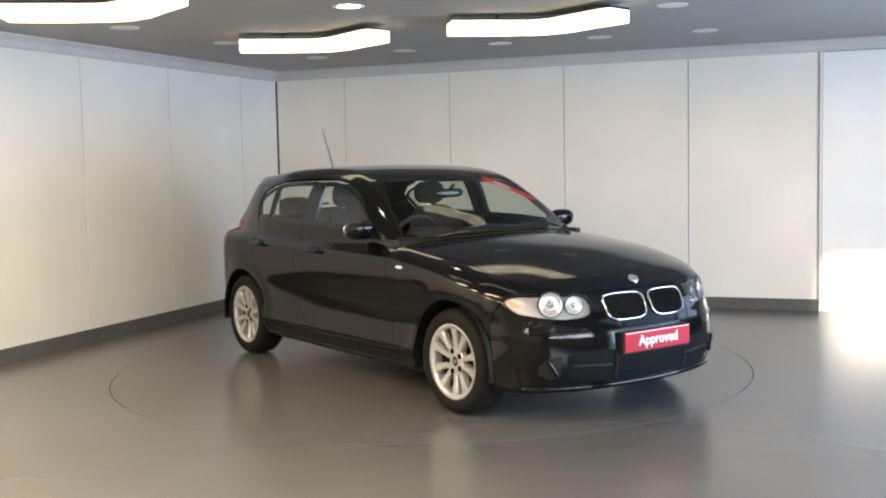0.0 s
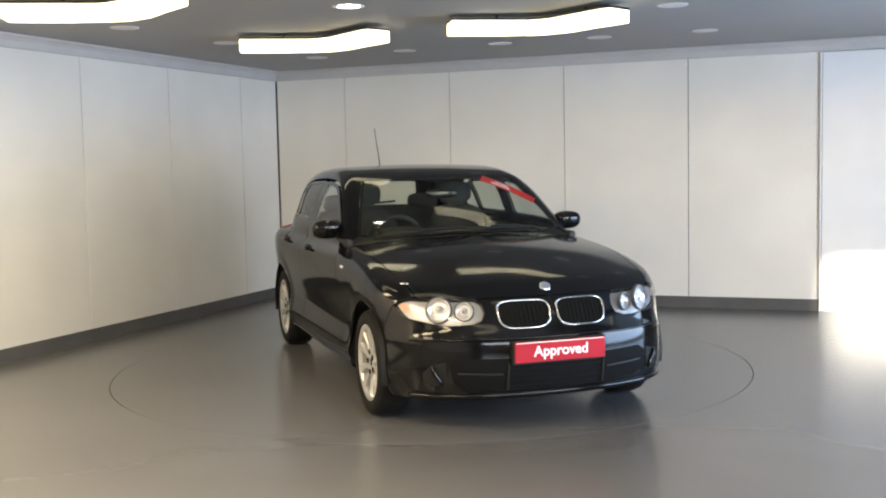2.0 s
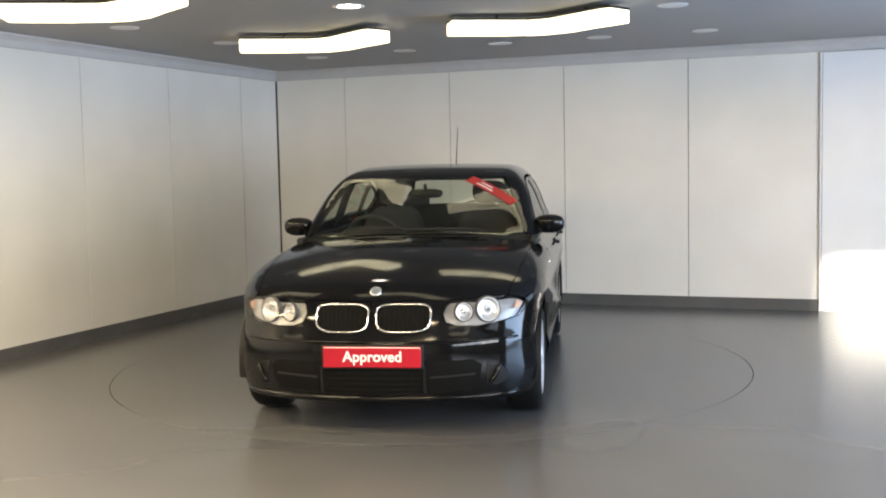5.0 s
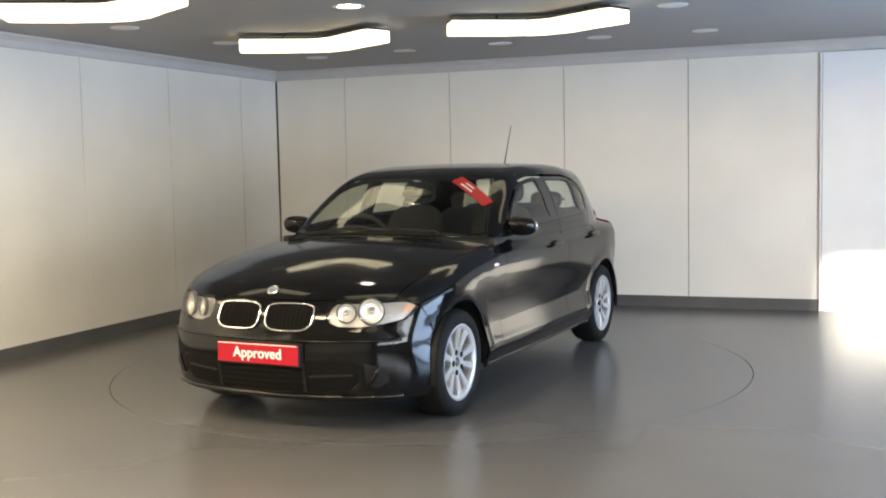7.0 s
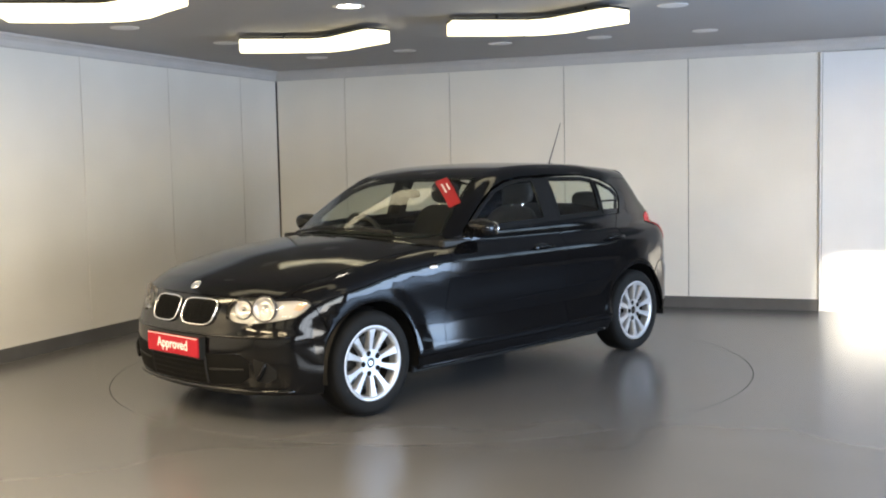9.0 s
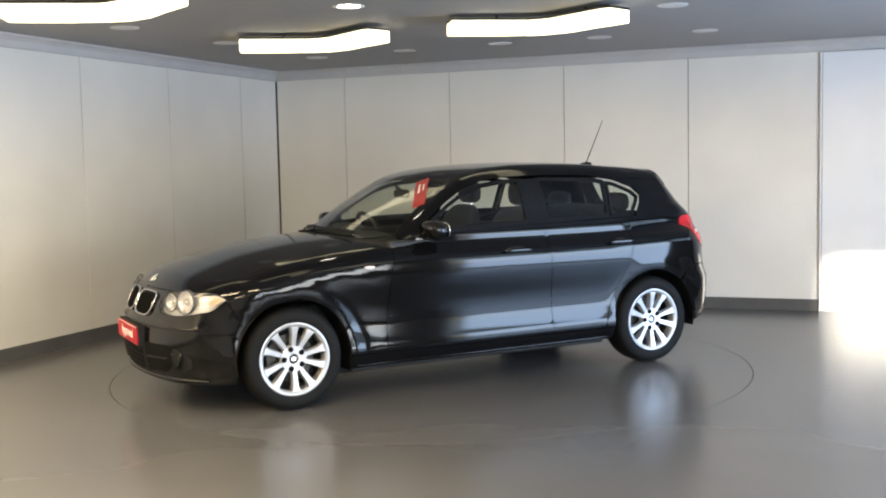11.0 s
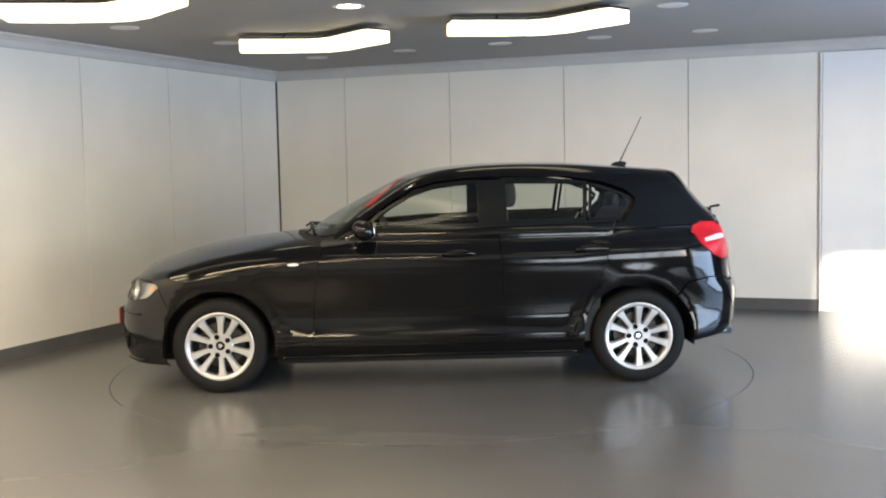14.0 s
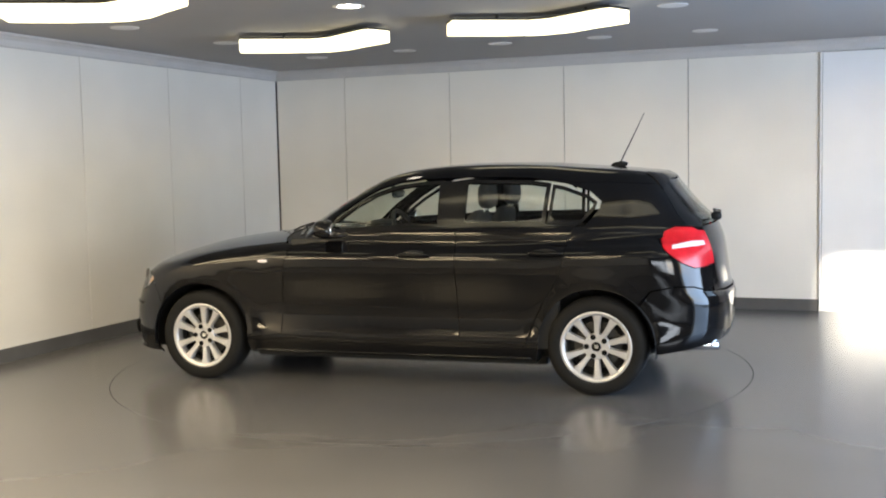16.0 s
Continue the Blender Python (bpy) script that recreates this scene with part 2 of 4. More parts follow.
    # unseen slab added so the sun patch on the door gets a level top
    tagged(in_room(obj("canopy", box((RW + 0.2, -4.35, 2.50), (13.6, -4.2, 5.2)), COVE)), "unseen slab outside the doorway, added to cut off the sun", "canopy", kind="structure")
    proto = ceiling_light()
    # from the fifth on: unseen lights, added to brighten walls and floor
    for i, (u, w) in enumerate(((1.44, -3.02), (3.27, -3.20), (1.20, -5.24), (3.05, -5.42), (4.9, -5.6), (6.6, -5.8), (0.1, -5.95), (0.1, -7.2), (2.0, -7.5), (3.85, -7.7), (5.7, -7.9), (0.1, -8.45), (0.1, -9.7), (1.8, -9.8), (3.65, -10.0), (5.5, -10.2), (1.6, -11.9), (3.45, -12.1), (5.3, -12.3))):
        m = ROOM @ pose(u, w, 0, 0, 0, 0)
        if i:
            copy_thing(proto, m)
        else:
            proto.matrix_world = m
    spots = [(0.95, -3.79), (1.05, -2.60), (1.12, -1.13), (2.08, -1.23), (3.03, -1.32), (4.78, -2.89), (4.79, -1.31), (3.91, -1.31)]
    downlight(True).matrix_world = ROOM @ pose(2.84, -3.92, RH)
    proto = downlight(False)
    for i, (u, w) in enumerate(spots):
        m = ROOM @ pose(u, w, RH)
        if i:
            copy_thing(proto, m)
        else:
            proto.matrix_world = m
    return table


table = build_room()
# ---- the car's body form: x forward, y to its left, z up, origin on the ground midway between the axles ----
def curve(pts):
    xs, ys = np.array([p[0] for p in pts], float), np.array([p[1] for p in pts], float)
    if xs[0] > xs[-1]:
        xs, ys = xs[::-1], ys[::-1]
    d = np.diff(ys) / np.diff(xs)          # monotone cubic tangents
    m = np.concatenate([[d[0]], np.where(d[:-1] * d[1:] > 0, 2 * d[:-1] * d[1:] / (d[:-1] + d[1:] + 1e-12), 0), [d[-1]]])

    def f(x):
        x = np.asarray(x, float)
        i = np.clip(np.searchsorted(xs, x) - 1, 0, len(xs) - 2)
        h = xs[i + 1] - xs[i]
        s = (x - xs[i]) / h
        out = ((1 + 2 * s) * (1 - s) ** 2 * ys[i] + s * (1 - s) ** 2 * h * m[i] + s * s * (3 - 2 * s) * ys[i + 1] + s * s * (s - 1) * h * m[i + 1])
        out = np.where(x < xs[0], ys[0] + (x - xs[0]) * m[0], out)
        return np.where(x > xs[-1], ys[-1] + (x - xs[-1]) * m[-1], out)
    return f


HOOD = curve([(2.08, 0.60), (2.015, 0.70), (1.95, 0.762), (1.85, 0.815), (1.645, 0.879), (1.44, 0.926), (1.23, 0.957), (1.03, 0.979), (0.84, 0.995), (0.6, 1.0), (0, 1.0), (-1.6, 1.0), (-2.1, 0.99)])
SCREEN = curve([(1.1, 0.80), (0.84, 0.985), (0.78, 1.023), (0.617, 1.125), (0.413, 1.232), (0.25, 1.314), (0.128, 1.366), (-0.03, 1.403), (-0.19, 1.422), (-0.39, 1.434), (-0.59, 1.437), (-0.79, 1.434), (-0.98, 1.427), (-1.18, 1.411), (-1.38, 1.396), (-1.57, 1.376), (-1.69, 1.358), (-1.80, 1.338)])
FRONT = curve([(0.10, 1.98), (0.16, 2.02), (0.25, 2.065), (0.40, 2.085), (0.50, 2.08), (0.56, 2.06), (0.65, 2.035), (0.72, 2.01), (0.80, 1.95), (1.0, 1.78)])
REAR = curve([(0.10, -1.93), (0.18, -2.01), (0.27, -2.045), (0.33, -2.085), (0.40, -2.105), (0.56, -2.115), (0.61, -2.105), (0.64, -2.085), (0.69, -2.075), (0.81, -2.06), (0.965, -2.035), (1.044, -2.0), (1.117, -1.925), (1.225, -1.83), (1.325, -1.75), (1.5, -1.62)])
PLAN = curve([(2.2, 0.785), (2.0, 0.822), (1.6, 0.858), (1.33, 0.868), (1.0, 0.867), (0.5, 0.871), (0, 0.874), (-0.5, 0.874), (-1.0, 0.873), (-1.33, 0.872), (-1.7, 0.842), (-1.9, 0.80), (-2.2, 0.72)])
SECTION = curve([(0.10, -0.16), (0.18, -0.075), (0.25, -0.035), (0.33, -0.011), (0.41, -0.027), (0.48, -0.037), (0.55, -0.034), (0.63, -0.022), (0.70, -0.009), (0.76, -0.001), (0.80, 0.0), (0.845, -0.003), (0.88, -0.010), (0.92, -0.030), (0.97, -0.054), (1.02, -0.078), (1.2, -0.17)])
GREEN = curve([(1.1, 0.70), (0.6, 0.775), (0.2, 0.798), (-0.5, 0.808), (-1.0, 0.797), (-1.4, 0.742), (-1.7, 0.665), (-2.0, 0.57)])
TUMBLE = curve([(0.1, -0.4), (0.80, -0.03), (0.98, 0.0), (1.10, -0.045), (1.22, -0.090), (1.32, -0.145), (1.40, -0.21), (1.5, -0.32)])
AXLE, WHEEL_Z, ARCH, RIDE = 1.33, 0.316, 0.352, -0.013


def smax(a, b, k):
    h = np.maximum(k - np.abs(a - b), 0)
    return np.maximum(a, b) + h * h / (4 * k)


def body(p):
    x, y, z = p[..., 0], np.abs(p[..., 1]), p[..., 2]
    yy = np.minimum(y, 0.95) ** 2
    flare = 0
    for ax in (AXLE, -AXLE):
        r = np.hypot(x - ax, z - WHEEL_Z)
        flare = flare + 0.011 * np.exp(-((r - 0.375) / 0.055) ** 2) * (z > WHEEL_Z - 0.25)
    rise = 0.075 * np.clip((-0.95 - x) / 0.55, 0, 1) * np.clip((z - 0.76) / 0.15, 0, 1)      # the shoulder climbs towards the tail
    side = y - (PLAN(x) + SECTION(z - rise) + flare)
    top = z - (HOOD(x + 0.20 * yy) - 0.095 * yy)
    front = x - (FRONT(z) - 0.26 * yy - 0.55 * yy ** 3)
    rear = (REAR(z) + (0.22 + 0.12 * np.clip((z - 0.85) / 0.3, 0, 1)) * yy + 0.48 * yy ** 3) - x
    low = smax(smax(side, top, 0.09 + 0.02 * np.clip((x - 0.8) / 0.5, 0, 1)), smax(front, rear, 0.01), 0.09)
    up = smax(z - (SCREEN(x + 0.38 * yy * np.clip(0.4 + x, 0, 1)) - 0.055 * yy), rear, 0.035)
    up = smax(up, y - (GREEN(x) + TUMBLE(z)), 0.07)
    return -smax(-low, -up, 0.025)


def normal_at(p):
    g = np.zeros_like(p)
    for i in range(3):
        d = np.zeros(3)
        d[i] = 0.0015
        g[..., i] = body(p + d) - body(p - d)
    return g / np.linalg.norm(g, axis=-1, keepdims=True)


def cast(origin, way):
    """Where rays from just outside first meet the body."""
    origin, way = np.atleast_2d(origin).astype(float), np.atleast_2d(way).astype(float)
    t = np.zeros(len(origin))
    for _ in range(70):
        t = np.clip(t + body(origin + t[:, None] * way) * 0.6, 0, 3)
    return origin + t[:, None] * way


def dense(line, step=0.03):
    out = []
    for a, b in zip(line, line[1:]):
        n = max(1, int(math.ceil(math.dist(a, b) / step)))
        out += [(a[0] + (b[0] - a[0]) * i / n, a[1] + (b[1] - a[1]) * i / n) for i in range(n)]
    return np.array(out + [line[-1]], float)


def from_side(*line):
    """Points of the body over (x, z), on its left side."""
    q = dense(line)
    return cast(np.stack([q[:, 0], np.full(len(q), 1.02), q[:, 1]], 1), (0, -1, 0))


def from_top(*line):
    q = dense(line)
    return cast(np.stack([q[:, 0], q[:, 1], np.full(len(q), 1.6)], 1), (0, 0, -1))


def from_front(*line):
    q = dense(line)
    return cast(np.stack([np.full(len(q), 2.3), q[:, 0], q[:, 1]], 1), (-1, 0, 0))


def from_rear(*line):
    q = dense(line)
    return cast(np.stack([np.full(len(q), -2.3), q[:, 0], q[:, 1]], 1), (1, 0, 0))


def arch(ax, a0, a1, r=ARCH):
    n = max(2, int(abs(a1 - a0) / 5))
    return from_side(*[(ax + r * math.cos(radians(a0 + (a1 - a0) * i / n)), WHEEL_Z + r * math.sin(radians(a0 + (a1 - a0) * i / n))) for i in range(n + 1)])


def basis(d):
    d = np.array(d, float) / np.linalg.norm(d)
    a = np.cross((0, 0, 1) if abs(d[2]) < 0.95 else (1, 0, 0), d)
    a /= np.linalg.norm(a)
    return a, np.cross(d, a), d


def flat_loop(loop, d):
    a, b, d = basis(d)
    P = np.concatenate([np.atleast_2d(l) for l in loop])
    keep = [i for i in range(len(P)) if np.linalg.norm(P[i] - P[i - 1]) > 2e-3]
    P = P[keep]
    q = np.stack([P @ a, P @ b], 1)
    mid = np.abs(P[:, 1]) < 1e-4
    area = np.sum(q[:, 0] * np.roll(q[:, 1], -1) - np.roll(q[:, 0], -1) * q[:, 1])
    if area < 0:
        q, mid = q[::-1], mid[::-1]
    return q, mid, (P @ d).max() + 0.10


def inset(q, mid, g):
    e0, e1 = q - np.roll(q, 1, 0), np.roll(q, -1, 0) - q
    e0, e1 = (e / (np.linalg.norm(e, axis=1, keepdims=True) + 1e-9) for e in (e0, e1))
    n0, n1 = np.stack([-e0[:, 1], e0[:, 0]], 1), np.stack([-e1[:, 1], e1[:, 0]], 1)
    n = (n0 + n1) / np.maximum(1 + np.sum(n0 * n1, 1), 0.5)[:, None]
    return q + n * g * (~mid)[:, None]


def raise_to(q, d, k, lift=0.0):
    a, b, d = basis(d)
    P = cast(q[:, :1] * a + q[:, 1:] * b + d * k, -d)
    N = normal_at(P)
    return P + N * lift, N


def clip(poly, axis, value, sign):
    out = []
    for i in range(len(poly)):
        p, q = poly[i - 1], poly[i]
        u, v = (p[axis] - value) * sign, (q[axis] - value) * sign
        if (u < 0) != (v < 0):
            s = u / (u - v)
            out.append((p[0] + s * (q[0] - p[0]), p[1] + s * (q[1] - p[1])))
        if v >= 0:
            out.append(q)
    return out


def skin(loop, d, gap=0.002, step=0.04, lift=0.0, rim=0.012):
    """A panel of the body inside a loop of its points, with a turned-in edge: vertices, faces, normals."""
    q, mid, k = flat_loop(loop, d)
    q = inset(q, mid, gap)
    poly = [tuple(v) for v in q]
    lo, hi = q.min(0), q.max(0)
    index, cells = {}, []
    x = math.floor(lo[0] / step) * step
    while x < hi[0]:
        strip = clip(clip(poly, 0, x, 1), 0, x + step, -1)
        if len(strip) > 2:
            y = math.floor(min(v[1] for v in strip) / step) * step
            top = max(v[1] for v in strip)
            while y < top:
                c = clip(clip(strip, 1, y, 1), 1, y + step, -1)
                ids = []
                for v in c:
                    i = index.setdefault((round(v[0], 5), round(v[1], 5)), len(index))
                    if not ids or (ids[-1] != i and ids[0] != i):
                        ids.append(i)
                if len(ids) > 2 and len(set(ids)) == len(ids):
                    cells.append(ids)
                y += step
        x += step
    V, N = raise_to(np.array(list(index)), d, k, lift)
    if rim:
        E, M = raise_to(q, d, k, lift)
        T = np.cross(np.roll(E, -1, 0) - np.roll(E, 1, 0), M)
        T /= np.linalg.norm(T, axis=1, keepdims=True) + 1e-9
        o, n = len(V), len(E)
        V, N = np.concatenate([V, E, E - M * rim]), np.concatenate([N, T, T])
        for i in range(n):
            j = (i + 1) % n
            if not (mid[i] and mid[j]):
                cells.append([o + i, o + n + i, o + n + j, o + j])
    return V, cells, N


def band(loop, d, g0, g1, lift=0.0, thick=0.006):
    """A frame that follows a loop of the body's points, between two insets."""
    q, mid, k = flat_loop(loop, d)
    A, NA = raise_to(inset(q, mid, g0), d, k, lift)
    B, NB = raise_to(inset(q, mid, g1), d, k, lift)
    n = len(q)
    V = np.concatenate([A, B, A, A - NA * thick, B, B - NB * thick])
    T = A - B
    T /= np.linalg.norm(T, axis=1, keepdims=True) + 1e-9
    N = np.concatenate([NA, NB, T, T, -T, -T])
    F = []
    for i in range(n):
        j = (i + 1) % n
        F += [[i, j, n + j, n + i], [2 * n + j, 2 * n + i, 3 * n + i, 3 * n + j], [4 * n + i, 4 * n + j, 5 * n + j, 5 * n + i]]
    return V, F, N


def mirrored(s):
    V, F, N = s
    return V * (1, -1, 1), [f[::-1] for f in F], N * (1, -1, 1)


def joined(*skins):
    V, F, N, o = [], [], [], 0
    for v, f, n in skins:
        V.append(v), N.append(n)
        F += [[i + o for i in c] for c in f]
        o += len(v)
    return np.concatenate(V), F, np.concatenate(N)


def both(s):
    return joined(s, mirrored(s))


def shell(name, s, mat, parent, label=""):
    V, F, N = s
    me = bpy.data.meshes.new(name)
    me.from_pydata([tuple(v) for v in V], [], F)
    me.materials.append(mat)
    for f in me.polygons:
        f.use_smooth = True
    me.normals_split_custom_set_from_vertices([tuple(n) for n in N])
    ob = new(name, me)
    ob.parent = parent
    return tagged(ob, label)


# ---- car materials ----
PAINT = material("black_car_paint", (0.0035, 0.0035, 0.004), 0.085, spec=0.36, grain=0.15, grain_scale=900)
PLASTIC = material("black_plastic", (0.010, 0.010, 0.010), 0.5, spec=0.25, grain=0.1, grain_scale=300, bump=0.06, bump_scale=500)
MESH = material("grille_black", (0.004, 0.004, 0.004), 0.7, spec=0.12, grain=0.1)
GLOSS = material("gloss_black_trim", (0.006, 0.006, 0.006), 0.15)
RUBBER = material("tyre_rubber", (0.008, 0.008, 0.008), 0.7, spec=0.18, vary=0.12, scale=9, grain=0.08, bump=0.1, bump_scale=220)
ALLOY = material("silver_alloy", (0.50, 0.50, 0.51), 0.34, metal=0.55, vary=0.03, grain=0.02)
CHROME = material("chrome", (0.82, 0.82, 0.82), 0.10, metal=1.0)
REFLECTOR = material("lamp_reflector", (0.66, 0.66, 0.67), 0.30, metal=0.85)
HOUSING = material("lamp_housing", (0.36, 0.36, 0.37), 0.36, metal=0.5, vary=0.12, scale=12)
LAMPDARK = material("lamp_inner_dark", (0.06, 0.06, 0.065), 0.35)
AMBER = material("amber_lens", (0.50, 0.30, 0.20), 0.3)
REDLENS = material("red_lamp_lens", (0.55, 0.012, 0.02), 0.22, spec=0.35, vary=0.15, scale=14)
CLEARBAR = material("clear_lamp_bar", (0.75, 0.70, 0.70), 0.12)
REDPLATE = material("red_plate", (0.38, 0.010, 0.024), 0.5, spec=0.25, vary=0.05, scale=5)
REDSTICK = material("red_sticker", (0.38, 0.009, 0.012), 0.45, vary=0.06, scale=9)
INK = material("white_ink", (0.82, 0.80, 0.80), 0.5)
CLOTH = material("dark_seat_cloth", (0.035, 0.034, 0.034), 0.9, vary=0.15, scale=20, grain=0.2, grain_scale=400)
DASH = material("dash_plastic", (0.018, 0.018, 0.018), 0.6, grain=0.1, bump=0.1, bump_scale=400)
LINING = material("roof_lining", (0.45, 0.44, 0.41), 0.9, grain=0.05)
BLUEGREY = material("badge_enamel", (0.16, 0.18, 0.22), 0.3)
STEEL = material("brake_steel", (0.07, 0.068, 0.065), 0.5, metal=0.7, vary=0.2, scale=20)


def glazing(name, tint, gloss):
    m = bpy.data.materials.new(name)
    m.use_nodes = True
    nt = m.node_tree
    nt.nodes.remove(nt.nodes["Principled BSDF"])
    clear, shine, mix, lw, rise, lift = (nt.nodes.new("ShaderNode" + k) for k in ("BsdfTransparent", "BsdfGlossy", "MixShader", "LayerWeight", "Math", "Math"))
    clear.inputs[0].default_value = (*tint, 1)
    shine.inputs["Roughness"].default_value = 0.01
    lw.inputs["Blend"].default_value = 0.5
    rise.operation, rise.inputs[1].default_value = "POWER", 4.5
    lift.operation, lift.inputs[1].default_value, lift.inputs[2].default_value = "MULTIPLY_ADD", 0.9, gloss
    nt.links.new(lw.outputs["Facing"], rise.inputs[0])
    nt.links.new(rise.outputs[0], lift.inputs[0])
    nt.links.new(lift.outputs[0], mix.inputs[0])
    nt.links.new(clear.outputs[0], mix.inputs[1])
    nt.links.new(shine.outputs[0], mix.inputs[2])
    nt.links.new(mix.outputs[0], nt.nodes["Material Output"].inputs[0])
    return m


GLASS = glazing("tinted_car_glass", (0.83, 0.87, 0.83), 0.05)
SCREENGLASS = glazing("windscreen_glass", (0.80, 0.84, 0.76), 0.045)
LENS = glazing("clear_lens", (0.97, 0.97, 0.97), 0.04)


# ---- car parts ----
def shifted(bm, x, y, z):
    bmesh.ops.translate(bm, vec=(x, y, z), verts=list(bm.verts))
    return bm


def blob(size, centre, power=2.6, n=24, m=14, lean=0.0):
    """A rounded block: a superellipsoid of those half sizes."""
    bm = bmesh.new()
    f = lambda c: math.copysign(abs(c) ** (2 / power), c)
    rows = []
    for i in range(m + 1):
        a = -math.pi / 2 + math.pi * i / m
        row = []
        for j in range(n):
            b = 2 * math.pi * j / n
            x, y, z = f(math.cos(a)) * f(math.cos(b)) * size[0], f(math.cos(a)) * f(math.sin(b)) * size[1], f(math.sin(a)) * size[2]
            row.append(bm.verts.new((centre[0] + x + lean * z, centre[1] + y, centre[2] + z)))
        rows.append(row)
    for p, q in zip(rows, rows[1:]):
        for j in range(n):
            k = (j + 1) % n
            bm.faces.new((p[j], p[k], q[k], q[j]))
    bmesh.ops.remove_doubles(bm, verts=list(bm.verts), dist=1e-5)
    bmesh.ops.recalc_face_normals(bm, faces=list(bm.faces))
    return bm


def tube(path, r, n=8, closed=False):
    """A round bar along a path of points."""
    bm = bmesh.new()
    P = [Vector(p) for p in path]
    rows = []
    for i, p in enumerate(P):
        a = P[i - 1] if (i or closed) else P[0]
        b = P[(i + 1) % len(P)] if (i < len(P) - 1 or closed) else P[-1]
        d = (b - a).normalized()
        u = d.orthogonal().normalized() if not rows else (last - d * last.dot(d)).normalized()
        last = u
        w = d.cross(u)
        rr = r[i] if isinstance(r, (list, tuple)) else r
        rows.append([bm.verts.new(p + rr * (math.cos(2 * math.pi * k / n) * u + math.sin(2 * math.pi * k / n) * w)) for k in range(n)])
    if closed:
        rows.append(rows[0])
    for p, q in zip(rows, rows[1:]):
        for k in range(n):
            bm.faces.new((p[k], p[(k + 1) % n], q[(k + 1) % n], q[k]))
    if not closed:
        bm.faces.new(rows[0][::-1])
        bm.faces.new(rows[-1])
    bmesh.ops.recalc_face_normals(bm, faces=list(bm.faces))
    return bm


def flip_y(bm):
    for v in bm.verts:
        v.co.y = -v.co.y
    bmesh.ops.reverse_faces(bm, faces=list(bm.faces))
    return bm


def flat_shape(outline, thick, to_world):
    """A plate from an outline in (p, q), with its height, laid by to_world(p, q, h)."""
    bm = bmesh.new()
    a = [bm.verts.new(to_world(p, q, 0)) for p, q in outline]
    b = [bm.verts.new(to_world(p, q, thick)) for p, q in outline]
    bm.faces.new(a[::-1]), bm.faces.new(b)
    for i in range(len(a)):
        j = (i + 1) % len(a)
        bm.faces.new((a[i], a[j], b[j], b[i]))
    bmesh.ops.recalc_face_normals(bm, faces=list(bm.faces))
    return bm


